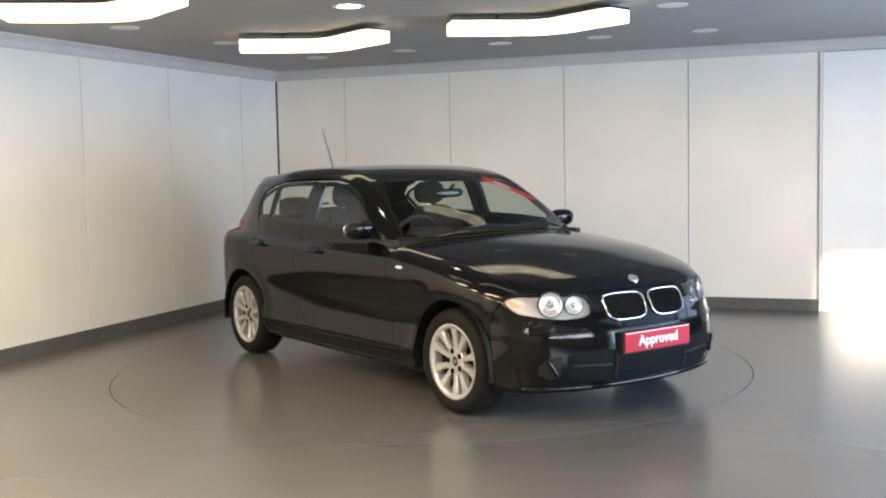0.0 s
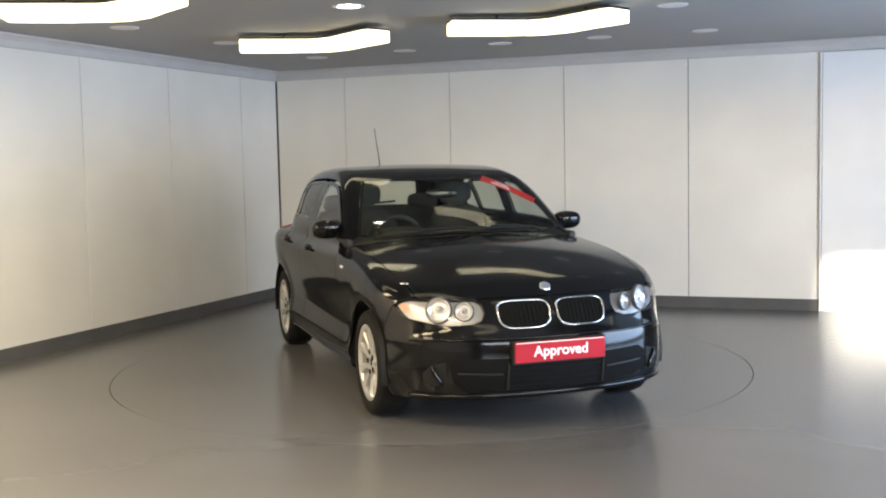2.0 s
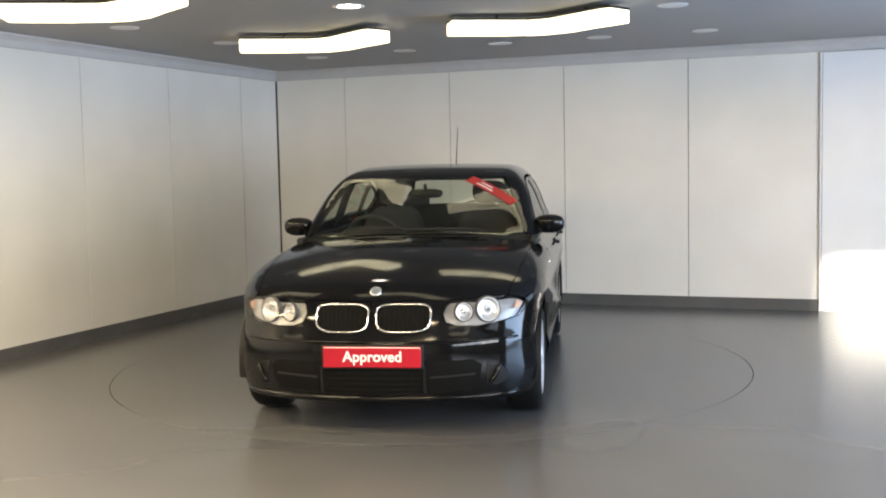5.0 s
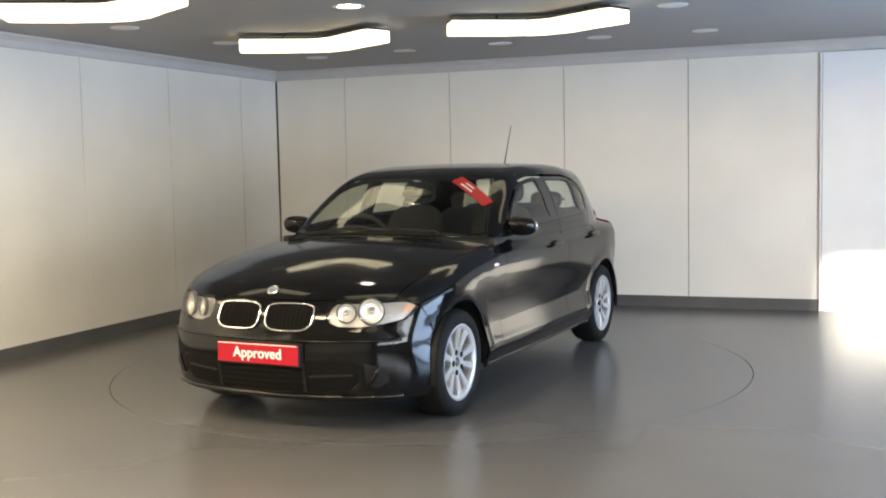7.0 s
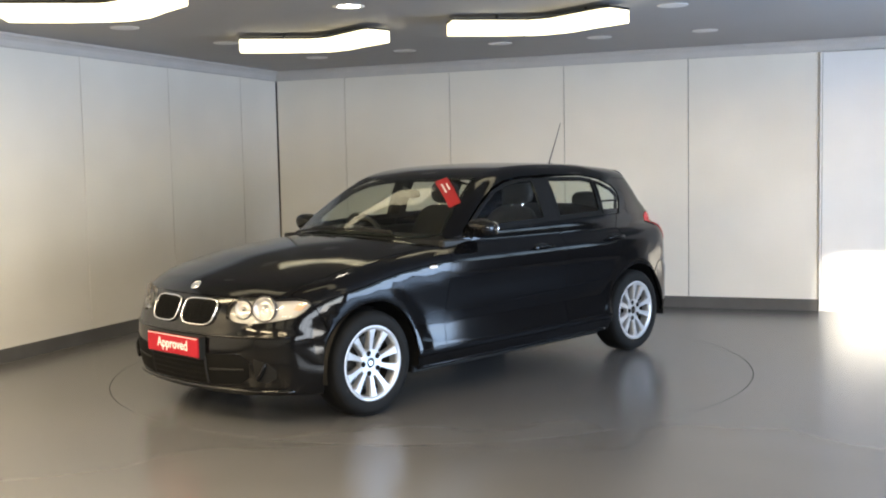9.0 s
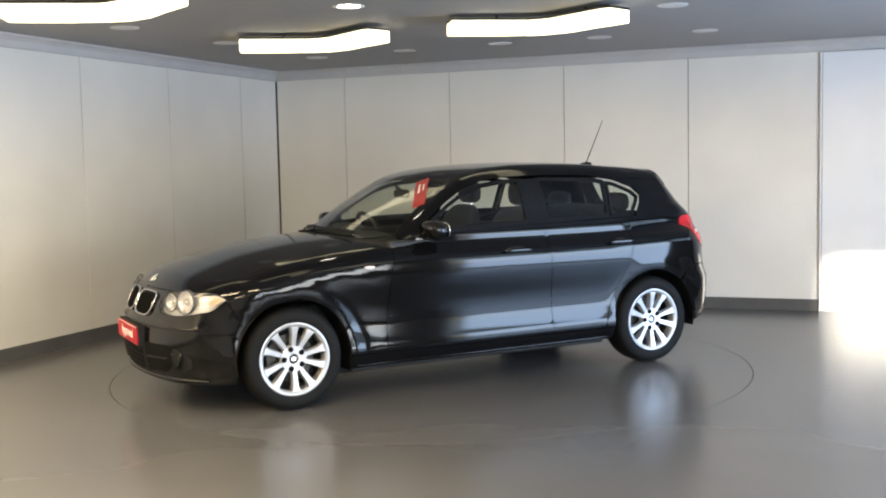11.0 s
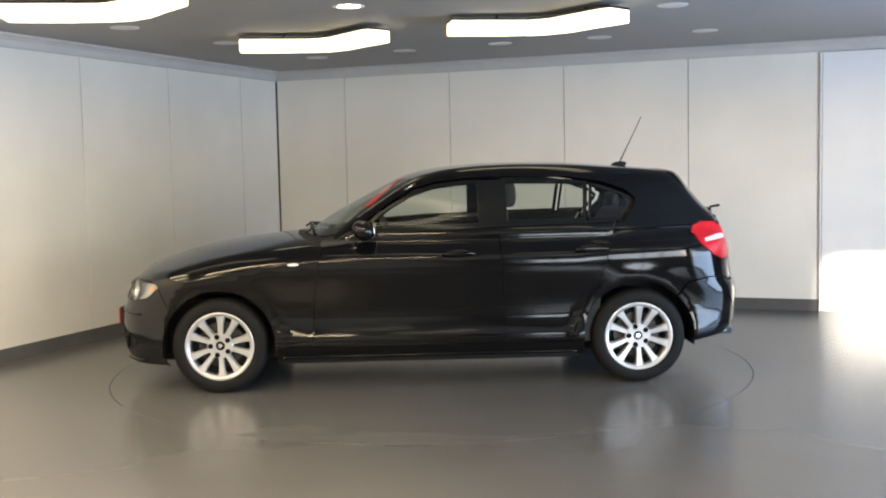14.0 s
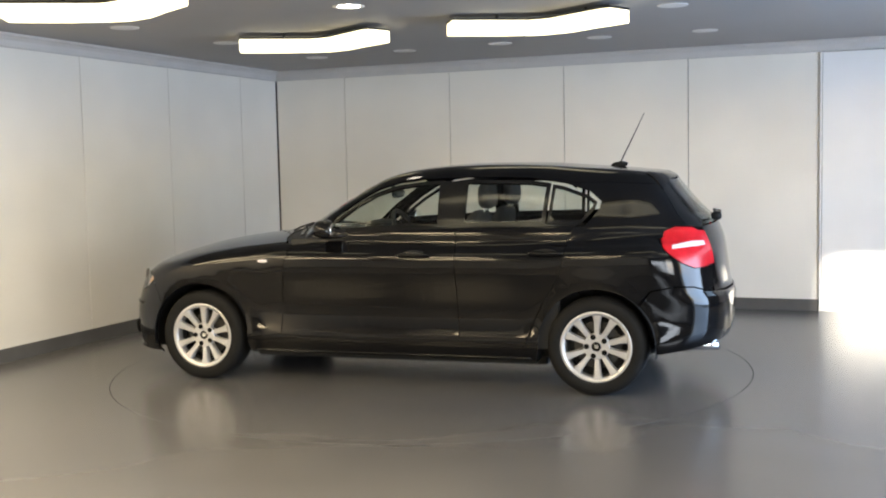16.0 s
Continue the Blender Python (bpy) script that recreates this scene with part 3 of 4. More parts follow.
def build_wheel(parent):
    """A road wheel whose outer face looks along +y; its centre is the origin."""
    w = new("wheel")
    w.parent = parent
    tagged(w, "silver alloy wheel with five pairs of spokes and a black tyre")
    tyre = [(0.208, -0.095), (0.235, -0.102), (0.262, -0.103), (0.285, -0.095), (0.296, -0.080), (0.302, -0.055), (0.303, -0.02), (0.303, 0.02), (0.302, 0.055), (0.296, 0.080), (0.285, 0.095), (0.262, 0.103), (0.235, 0.102), (0.218, 0.096), (0.209, 0.085), (0.208, -0.09)]
    part("tyre", lathe(tyre, 72, "y", True), RUBBER, w, "black rubber tyre", True)
    part("rim", lathe([(0.196, -0.09), (0.190, 0.0), (0.190, 0.06), (0.189, 0.080), (0.193, 0.0875), (0.205, 0.092), (0.2175, 0.0955), (0.2185, 0.088)], 72, "y"), ALLOY, w, smooth=True)
    part("barrel", lathe([(0.189, -0.08), (0.186, 0.03)], 48, "y"), STEEL, w)
    part("brake_disc", lathe([(0.05, -0.005), (0.145, -0.005), (0.145, 0.008), (0.05, 0.008)], 48, "y", True), STEEL, w, "grey brake disc")
    part("backing", lathe([(0.001, -0.03), (0.188, -0.03)], 40, "y"), PLASTIC, w)
    part("hub", lathe([(0.066, 0.03), (0.070, 0.058), (0.064, 0.070), (0.046, 0.075), (0.034, 0.072), (0.030, 0.066), (0.001, 0.066)], 40, "y"), ALLOY, w, smooth=True)
    part("hub_face", lathe([(0.030, 0.0755), (0.076, 0.0770), (0.081, 0.072), (0.081, 0.04)], 40, "y"), ALLOY, w)
    for i in range(10):
        a = 2 * math.pi * (i // 2) / 5 + radians(20.2 if i % 2 else -20.2)
        c, s = math.cos(a), math.sin(a)
        bm = bmesh.new()
        rows = []
        for r, hw, h, dep in ((0.050, 0.0150, 0.072, 0.04), (0.082, 0.0160, 0.075, 0.04), (0.12, 0.0175, 0.080, 0.04), (0.155, 0.0200, 0.085, 0.042), (0.178, 0.0245, 0.088, 0.044), (0.192, 0.034, 0.089, 0.044)):
            row = []
            for t, y in ((-1.0, h - dep), (-1.0, h - 0.010), (-0.72, h), (0.72, h), (1.0, h - 0.010), (1.0, h - dep)):
                x, z = r, t * hw
                row.append(bm.verts.new((x * c - z * s, y, x * s + z * c)))
            rows.append(row)
        for p, q in zip(rows, rows[1:]):
            for k in range(5):
                bm.faces.new((p[k], p[k + 1], q[k + 1], q[k]))
        bmesh.ops.recalc_face_normals(bm, faces=list(bm.faces))
        if sum(f.normal.y * f.calc_area() for f in bm.faces) < 0:
            bmesh.ops.reverse_faces(bm, faces=list(bm.faces))
        part("spoke", bm, ALLOY, w)
    for i in range(5):
        a = 2 * math.pi * i / 5
        bm = lathe([(0.0005, 0.0800), (0.0165, 0.0800), (0.0175, 0.06)], 14, "y")
        part("bolt_hole", shifted(bm, 0.060 * math.cos(a), 0, 0.060 * math.sin(a)), MESH, w, "dark bolt recess")
    part("centre_cap", lathe([(0.001, 0.071), (0.024, 0.071), (0.029, 0.069), (0.030, 0.064)], 28, "y"), GLOSS, w, "dark round centre cap")
    part("cap_badge", lathe([(0.001, 0.0725), (0.014, 0.0725)], 20, "y"), CHROME, w)
    return w


def grille_ring(y0, side):
    pts = []
    for i in range(44):
        a = 2 * math.pi * i / 44
        c, s = math.cos(a), math.sin(a)
        u = math.copysign(abs(c) ** 0.50, c) * (0.141 + 0.012 * s)
        v = math.copysign(abs(s) ** 0.56, s) * 0.069
        pts.append((side * (y0 + u), 0.638 + v))
    return pts + pts[:1]


def seat(parent, x, y):
    s = part("seat", blob((0.26, 0.25, 0.09), (x, y, 0.50), 4), CLOTH, parent, "dark cloth seat", True)
    part("backrest", blob((0.07, 0.24, 0.31), (x - 0.27, y, 0.82), 3.2, lean=-0.28), CLOTH, s, smooth=True)
    part("headrest", blob((0.05, 0.13, 0.085), (x - 0.40, y, 1.22), 3), CLOTH, s, smooth=True)
    for k in (-0.05, 0.05):
        part("headrest_post", tube([(x - 0.385, y + k, 1.08), (x - 0.395, y + k, 1.18)], 0.007), CHROME, s)
    return s


def build_car():
    e = new("car")
    tagged(e, "glossy black five-door hatchback with silver alloy wheels on a turntable", "car")

    # lines on the left half of the body
    hood_side = [(1.79, 0.69), (1.6, 0.722), (1.3, 0.745), (1.0, 0.757), (0.72, 0.765)]
    hood_line = from_front((0.0, 0.724), (0.2, 0.724), (0.40, 0.724), (0.55, 0.727), (0.66, 0.729))
    hood_rear = [(0.72, 0.765), (0.79, 0.60), (0.87, 0.3), (0.895, 0.0)]
    screen_low = [(0.60, 0.70), (0.72, 0.55), (0.815, 0.3), (0.85, 0.0)]
    screen_side = [(0.10, 0.535), (0.25, 0.585), (0.42, 0.64), (0.60, 0.70)]
    screen_top = [(0.20, 0.0), (0.18, 0.25), (0.135, 0.44), (0.10, 0.535)]
    win_front = [(0.47, 1.005), (0.36, 1.09), (0.24, 1.175), (0.10, 1.255), (-0.04, 1.299), (-0.20, 1.319)]
    win_top = [(-0.20, 1.319), (-0.5, 1.328), (-0.90, 1.318), (-1.12, 1.284), (-1.27, 1.228), (-1.325, 1.185)]
    kink = [(-1.325, 1.185), (-1.315, 1.15), (-1.24, 1.062)]
    belt = [(-1.24, 1.062), (-0.5, 1.050), (0.0, 1.035), (0.47, 1.005)]

    def lower(line, k):
        return [(x, z + k) for x, z in line]

    rail = lower(win_front, 0.022) + lower(win_top[1:4], 0.022)
    door_front = [(0.60, 0.975), (0.665, 0.93), (0.70, 0.80), (0.725, 0.55), (0.74, 0.30)]
    pillar = [(-0.445, 1.030), (-0.455, 0.95), (-0.47, 0.6), (-0.48, 0.30)]
    door_rear = [(-1.20, 1.043), (-1.155, 0.95), (-1.125, 0.80), (-1.075, 0.68), (-1.0, 0.56), (-0.935, 0.42), (-0.90, 0.30)]

    hatch_edge = from_side((-1.68, 1.285), (-1.735, 1.20), (-1.795, 1.10), (-1.85, 1.03))

    # painted panels
    hood = shell("hood", both(skin([hood_line, from_top(*hood_side), from_top(*hood_rear), from_top((0.895, 0.0), (1.965, 0.0))], (0.15, 0.1, 1))), PAINT, e, "black bonnet with a soft centre swell")
    roof = shell("roof", both(skin([from_top(*screen_top), from_top(*screen_side), from_top((0.60, 0.70), (0.60, 0.75)), from_side((0.585, 0.965), (0.50, 0.995)), from_side(*rail),
                                    from_side((-1.12, 1.306), (-1.40, 1.303), (-1.68, 1.287)), from_rear((0.46, 1.302), (0.3, 1.318), (0.0, 1.325)), from_top((-1.72, 0.0), (0.20, 0.0))], (0, 0.62, 0.78), 0.0)), PAINT, e)
    bumper_loop = [from_front((0.0, 0.198), (0.0, 0.720)), from_front((0.0, 0.724), (0.2, 0.724), (0.40, 0.724)), from_front((0.378, 0.70), (0.368, 0.66), (0.385, 0.618), (0.44, 0.599), (0.55, 0.595), (0.66, 0.606)), from_side((1.80, 0.625), (1.77, 0.645), (1.715, 0.69)),
                   from_side((1.69, 0.64), (1.63, 0.52)), arch(AXLE, 36, -22), from_side((1.66, 0.198), (1.80, 0.198)), from_front((0.74, 0.198), (0.4, 0.198), (0.0, 0.198))]
    bumper = shell("front_bumper", both(skin(bumper_loop, (0.78, 0.62, 0.05))), PAINT, e, "black front bumper with a lower air intake")
    rear_bumper_loop = [from_rear((0.0, 0.62), (0.4, 0.625), (0.62, 0.64)), from_side((-1.90, 0.672), (-1.80, 0.680), (-1.655, 0.655)), arch(-AXLE, 136, 184), from_side((-1.69, 0.275), (-1.85, 0.295)),
                        from_rear((0.66, 0.31), (0.4, 0.31), (0.0, 0.31)), from_rear((0.0, 0.31), (0.0, 0.62))]
    rear_bumper = shell("rear_bumper", both(skin(rear_bumper_loop, (-0.78, 0.62, 0.0))), PAINT, e)
    tail_loop = [from_side((-1.705, 0.945), (-1.72, 1.005), (-1.78, 1.030), (-1.88, 1.025)), from_rear((0.56, 1.005), (0.50, 1.00), (0.50, 0.80), (0.62, 0.785)), from_side((-1.90, 0.785), (-1.83, 0.82), (-1.75, 0.885), (-1.705, 0.945))]
    hatch_loop = [from_rear((0.0, 1.035), (0.35, 1.03), (0.52, 1.02)), from_rear((0.50, 1.00), (0.50, 0.80), (0.52, 0.70), (0.54, 0.635), (0.0, 0.625)), from_rear((0.0, 0.625), (0.0, 1.035))]
    hatch = shell("tailgate", both(skin(hatch_loop, (-0.97, 0.1, 0.2))), PAINT, e)
    hatch_glass = shell("rear_window", both(skin([from_rear((0.0, 1.318), (0.3, 1.311), (0.40, 1.306)), from_rear((0.40, 1.306), (0.44, 1.15), (0.46, 1.037)), from_rear((0.46, 1.032), (0.35, 1.035), (0.0, 1.04)), from_rear((0.0, 1.04), (0.0, 1.318))], (-0.8, 0.1, 0.6), rim=0.006)), GLASS, hatch, "tinted rear window")
    border = skin([from_rear((0.40, 1.306), (0.45, 1.302)), hatch_edge, from_rear((0.54, 1.022), (0.46, 1.030)), from_rear((0.46, 1.037), (0.44, 1.15), (0.40, 1.306))], (-0.72, 0.62, 0.3), 0.0005)
    for k in (border, mirrored(border)):
        shell("window_surround", k, GLOSS, hatch, "gloss black rear window border")
    lip = shell("roof_spoiler", both(skin([from_top((-1.60, 0.0), (-1.60, 0.50)), from_top((-1.60, 0.50), (-1.705, 0.52)), from_top((-1.705, 0.52), (-1.735, 0.3), (-1.745, 0.0)), from_top((-1.745, 0.0), (-1.60, 0.0))], (0, 0.05, 1), lift=0.004)), PAINT, e)
    cowl = shell("cowl", both(skin([from_top(*screen_low), from_top((0.895, 0.0), (0.87, 0.3), (0.79, 0.60), (0.70, 0.755), (0.62, 0.74))], (0.1, 0.05, 1), 0.0, lift=-0.008)), PLASTIC, e, "matt black scuttle panel")
    screen = shell("windscreen", both(skin([from_top(*screen_top), from_top(*screen_side), from_top(*screen_low), from_top((0.85, 0.0), (0.20, 0.0))], (0.5, 0.05, 0.86), 0.003, rim=0.006)), SCREENGLASS, e, "clear raked windscreen")
    shell("screen_seal", joined(*[f(band([from_top(*screen_top), from_top(*screen_side), from_top(*screen_low), from_top((0.85, 0.0), (0.20, 0.0))], (0.5, 0.05, 0.86), 0.003, 0.022, -0.003, 0.002)) for f in (lambda s: s, mirrored)]), GLOSS, screen, "black glass border")

    fender_s = skin([from_top(*hood_side), from_side((0.665, 0.93), (0.70, 0.80), (0.725, 0.55), (0.74, 0.30)), from_side((0.74, 0.30), (0.985, 0.30)), arch(AXLE, 182, 36), from_side((1.63, 0.52), (1.69, 0.64), (1.715, 0.69)), from_side((1.715, 0.69), (1.735, 0.712), (1.775, 0.729))], (0.22, 0.82, 0.5))
    sill_s = skin([from_side((0.985, 0.30), (-0.985, 0.30)), from_side((-0.985, 0.30), (-0.965, 0.215), (0.965, 0.215), (0.985, 0.30))], (0, 1, 0))
    door_f_s = skin([from_side(*door_front), from_side((0.74, 0.30), (-0.48, 0.30)), from_side(*pillar[::-1]), from_side(*[(-0.445, 1.030), (0.0, 1.017), (0.46, 0.990), (0.60, 0.975)])], (0, 1, 0.1))
    door_r_s = skin([from_side(*pillar), from_side((-0.48, 0.30), (-0.90, 0.30)), from_side(*door_rear[::-1]), from_side(*[(-1.20, 1.043), (-0.5, 1.032), (-0.445, 1.030)])], (0, 1, 0.1))
    quarter_s = skin([from_side((-1.12, 1.306), (-1.40, 1.303), (-1.68, 1.287)), hatch_edge, tail_loop[0][::-1], tail_loop[2][::-1], from_rear((0.62, 0.785), (0.50, 0.79), (0.53, 0.66), (0.62, 0.645)),
                      from_side((-1.90, 0.676), (-1.80, 0.684), (-1.655, 0.659)), arch(-AXLE, 134, 8), from_side((-0.985, 0.30), (-0.90, 0.30)), from_side(*door_rear[::-1]), from_side(*[(-1.20, 1.043), (-1.255, 1.045), (-1.335, 1.14), (-1.347, 1.19), (-1.28, 1.250), (-1.12, 1.306)])], (-0.28, 0.95, 0.1))
    front_win = [from_side(*win_front), from_side((-0.20, 1.319), (-0.340, 1.324)), from_side((-0.340, 1.324), (-0.345, 1.043)), from_side((-0.345, 1.043), (0.0, 1.035), (0.47, 1.005))]
    rear_win = [from_side((-0.487, 1.327), (-0.90, 1.318), (-1.030, 1.300)), from_side((-1.030, 1.300), (-1.008, 1.058)), from_side((-1.008, 1.058), (-0.487, 1.049)), from_side((-0.487, 1.049), (-0.487, 1.327))]
    small_win = [from_side((-1.048, 1.297), (-1.12, 1.284), (-1.27, 1.228), (-1.325, 1.185)), from_side(*kink), from_side((-1.24, 1.062), (-1.026, 1.059)), from_side((-1.026, 1.059), (-1.048, 1.297))]
    post = [from_side((-0.343, 1.324), (-0.484, 1.327)), from_side((-0.484, 1.327), (-0.484, 1.049)), from_side((-0.484, 1.049), (-0.348, 1.043)), from_side((-0.348, 1.043), (-0.343, 1.324))]
    trim_line = [from_side((0.56, 0.985), (0.47, 1.003), (0.0, 1.033), (-0.5, 1.048), (-1.24, 1.060)), from_side((-1.24, 1.060), (-1.205, 1.043), (-0.5, 1.030), (0.0, 1.015), (0.47, 0.988), (0.56, 0.978))]
    light_loop = [from_front((0.378, 0.70), (0.40, 0.724), (0.55, 0.727), (0.66, 0.729)), from_side((1.775, 0.729), (1.735, 0.712), (1.715, 0.69)), from_side((1.715, 0.69), (1.77, 0.645), (1.80, 0.625)), from_front((0.66, 0.606), (0.55, 0.595), (0.44, 0.599), (0.385, 0.618), (0.368, 0.66), (0.378, 0.70))]

    def side_parts(f, s):
        mb = (lambda bm: bm) if s > 0 else flip_y
        shell("front_wing", f(fender_s), PAINT, e)
        shell("sill", f(sill_s), PAINT, e)
        # added bar whose round shape makes the highlight along the lower sill
        part("sill_glint_bar", mb(tube([tuple(v) for v in from_side((0.93, 0.232), (-0.93, 0.232))], 0.008, 8)), PAINT, e, "thin bar added to catch a highlight along the sill", True)
        d1 = shell("front_door", f(door_f_s), PAINT, e)
        d2 = shell("rear_door", f(door_r_s), PAINT, e)
        shell("rear_quarter", f(quarter_s), PAINT, e)
        for loop, owner, nm in ((front_win, d1, "door_window"), (rear_win, d2, "door_window"), (small_win, d2, "quarter_window")):
            shell(nm, f(skin(loop, (0, 0.93, 0.36), 0.016, rim=0.004, lift=-0.004)), GLASS, owner, "tinted side glass")
            shell("window_frame", f(band(loop, (0, 0.93, 0.36), -0.006 if loop is not small_win else 0.001, 0.019, 0.0, 0.02)), GLOSS, owner, "gloss black window frame")
        shell("door_pillar", f(skin(post, (0, 0.93, 0.36), 0.0, lift=-0.001)), GLOSS, e, "gloss black pillar cover")
        shell("belt_trim", f(skin(trim_line, (0, 0.97, 0.2), 0.001, lift=0.004)), GLOSS, e, "black window sill trim")
        # handles
        for owner, x, z in ((d1, -0.19, 0.868), (d2, -1.03, 0.880)):
            y = float(from_side((x, z), (x + 0.01, z))[0][1])
            part("handle_cup", mb(blob((0.085, 0.011, 0.036), (x, y - 0.007, z - 0.006), 2.2)), PLASTIC, owner, "dark handle recess", True)
            part("door_handle", mb(blob((0.105, 0.014, 0.015), (x, y + 0.020, z + 0.004), 3.0)), PAINT, owner, "black pull handle", True)
        # mirror
        foot = part("door_mirror", mb(blob((0.072, 0.100, 0.062), (0.40, 0.850, 1.030), 2.5, lean=0.15)), PAINT, e, "black door mirror", True)
        part("mirror_stalk", mb(tube([(0.425, 0.775, 0.995), (0.425, 0.80, 1.005), (0.415, 0.84, 1.02)], [0.035, 0.03, 0.03])), PLASTIC, foot, smooth=True)
        part("mirror_glass", mb(blob((0.006, 0.082, 0.048), (0.334, 0.853, 1.026), 3.0)), CHROME, foot, "silvered mirror glass", True)
        # side repeater
        y = float(from_side((0.85, 0.825), (0.86, 0.825))[0][1])
        part("side_repeater", mb(blob((0.036, 0.006, 0.010), (0.85, y + 0.001, 0.825), 2.4)), CLEARBAR, e, "small clear side repeater", True)
        # head lamp: bowl behind a clear lens
        lamp = shell("headlight_housing", f(skin(light_loop, (0.75, 0.55, 0.2), 0.002, lift=-0.030, rim=0.0)), HOUSING, e, "clear headlight with bright round reflectors")
        shell("headlight_lens", f(skin(light_loop, (0.75, 0.55, 0.2), 0.003, lift=0.001, rim=0.010)), LENS, lamp, "clear lens")
        for y, z, r in ((0.585, 0.668, 0.064), (0.462, 0.660, 0.048)):
            p = from_front((y, z), (y + 0.001, z))[0]
            bm = lathe([(0.001, -0.012), (r * 0.35, -0.010), (r * 0.42, 0.006), (r * 0.5, -0.006), (r * 0.85, 0.004), (r, 0.014), (r, 0.020), (r * 0.93, 0.020)], 36)
            q = Vector((0.85, 0.5, 0.12)).to_track_quat("Z", "Y").to_matrix().to_4x4()
            bmesh.ops.transform(bm, matrix=Matrix.Translation((p[0] - 0.028, y, z)) @ q, verts=list(bm.verts))
            part("lamp_bowl", mb(bm), REFLECTOR, lamp, "bright round reflector", True)
            turn_to = Matrix.Translation((p[0] - 0.028, y, z)) @ q
            bm = lathe([(r * 0.97, 0.010), (r * 1.02, 0.024), (r * 1.09, 0.022), (r * 1.13, 0.004)], 36)
            bmesh.ops.transform(bm, matrix=turn_to, verts=list(bm.verts))
            part("lamp_bezel", mb(bm), LAMPDARK, lamp, "dark ring round the reflector", True)
            bm = lathe([(0.001, 0.020), (0.007, 0.018), (0.010, 0.010), (0.010, -0.008)], 14)
            bmesh.ops.transform(bm, matrix=turn_to, verts=list(bm.verts))
            part("bulb_cap", mb(bm), CHROME, lamp, smooth=True)
        amber = [from_side((1.728, 0.692), (1.765, 0.716)), from_side((1.765, 0.716), (1.81, 0.665)), from_side((1.81, 0.665), (1.775, 0.656)), from_side((1.775, 0.656), (1.728, 0.692))]
        shell("turn_signal", f(skin(amber, (0.4, 0.9, 0.2), 0.004, lift=-0.016, rim=0.0)), AMBER, lamp, "amber turn signal")
        # blank in the bumper corner, with an upright fin
        nest = [(0.585, 0.405), (0.655, 0.385), (0.690, 0.345), (0.685, 0.300), (0.640, 0.275), (0.590, 0.285), (0.585, 0.405)]
        shell("corner_blank", f(skin([from_front(*nest)], (0.8, 0.6, 0), 0.0, lift=0.0015, rim=0.004)), PLASTIC, bumper, "matt black corner blank")
        fin = from_front((0.648, 0.388), (0.632, 0.345), (0.600, 0.288)) + np.array((0.008, 0.006, 0))
        part("corner_fin", mb(tube([tuple(v) for v in fin], [0.004] + [0.012] * (len(fin) - 2) + [0.006], 8)), PAINT, bumper, "glossy black upright fin", True)
        # tail lamp
        tail = shell("tail_light", f(skin(tail_loop, (-0.65, 0.75, 0.05), 0.003, lift=0.004)), REDLENS, e, "red tail light with a pale bar")
        shell("reversing_bar", f(skin([from_side((-1.775, 0.925), (-1.88, 0.940)), from_rear((0.62, 0.940), (0.56, 0.940)), from_rear((0.56, 0.915), (0.62, 0.912)), from_side((-1.88, 0.912), (-1.775, 0.905))], (-0.65, 0.75, 0.05), 0.0, lift=0.0065)), CLEARBAR, tail, "pale lamp bar")
        # wheel arches and wheels
        for ax in (AXLE, -AXLE):
            bm = bmesh.new()
            n = 28
            rows = [[bm.verts.new((ax + r * math.cos(math.pi * (1.06 - 1.12 * i / n)), y, WHEEL_Z + r * math.sin(math.pi * (1.06 - 1.12 * i / n)))) for i in range(n + 1)] for r, y in ((0.356, 0.855), (0.364, 0.80), (0.364, 0.45), (0.01, 0.45))]
            for p, q in zip(rows, rows[1:]):
                for i in range(n):
                    bm.faces.new((p[i], p[i + 1], q[i + 1], q[i]))
            part("arch_liner", mb(bm), PLASTIC, e, "black wheel arch liner")

    side_parts(lambda k: k, 1)
    side_parts(mirrored, -1)

    # nose: kidney grilles, badge, intake, plate
    for s in (1, -1):
        pts = from_front(*grille_ring(0.163, 1))
        core = shell("grille", skin([pts], (1, 0.15, 0), 0.004, lift=0.003, rim=0.006) if s > 0 else mirrored(skin([pts], (1, 0.15, 0), 0.004, lift=0.003, rim=0.006)), MESH, e, "black kidney-shaped grille with a chrome rim")
        side_of = (1, s, 1)
        part("chrome_rim", tube([tuple((p + (0.010, 0, 0.002)) * side_of) for p in pts[:-1]], 0.0045, 8, True), CHROME, core, "chrome rim", True)
        for i in range(11):
            y = 0.163 + (i - 5) * 0.0245
            h = 0.058 if abs(i - 5) < 4 else 0.046
            bar = from_front((y, 0.635 - h), (y, 0.635 + h)) + (0.008, 0, 0)
            part("grille_bar", tube([tuple(v * side_of) for v in bar], 0.003, 6), MESH, core)
    p = from_top((1.93, 0.0), (1.931, 0.0))[0]
    n = normal_at(p)
    q = Vector(n).to_track_quat("Z", "Y").to_matrix().to_4x4()
    bm = lathe([(0.001, 0.006), (0.024, 0.006)], 28)
    rim = lathe([(0.024, 0.006), (0.026, 0.0075), (0.030, 0.007), (0.032, 0.0)], 28)
    for b in (bm, rim):
        bmesh.ops.transform(b, matrix=Matrix.Translation(p) @ q, verts=list(b.verts))
    badge = part("bonnet_badge", rim, CHROME, e, "small round silver badge", True)
    part("badge_face", bm, BLUEGREY, badge)
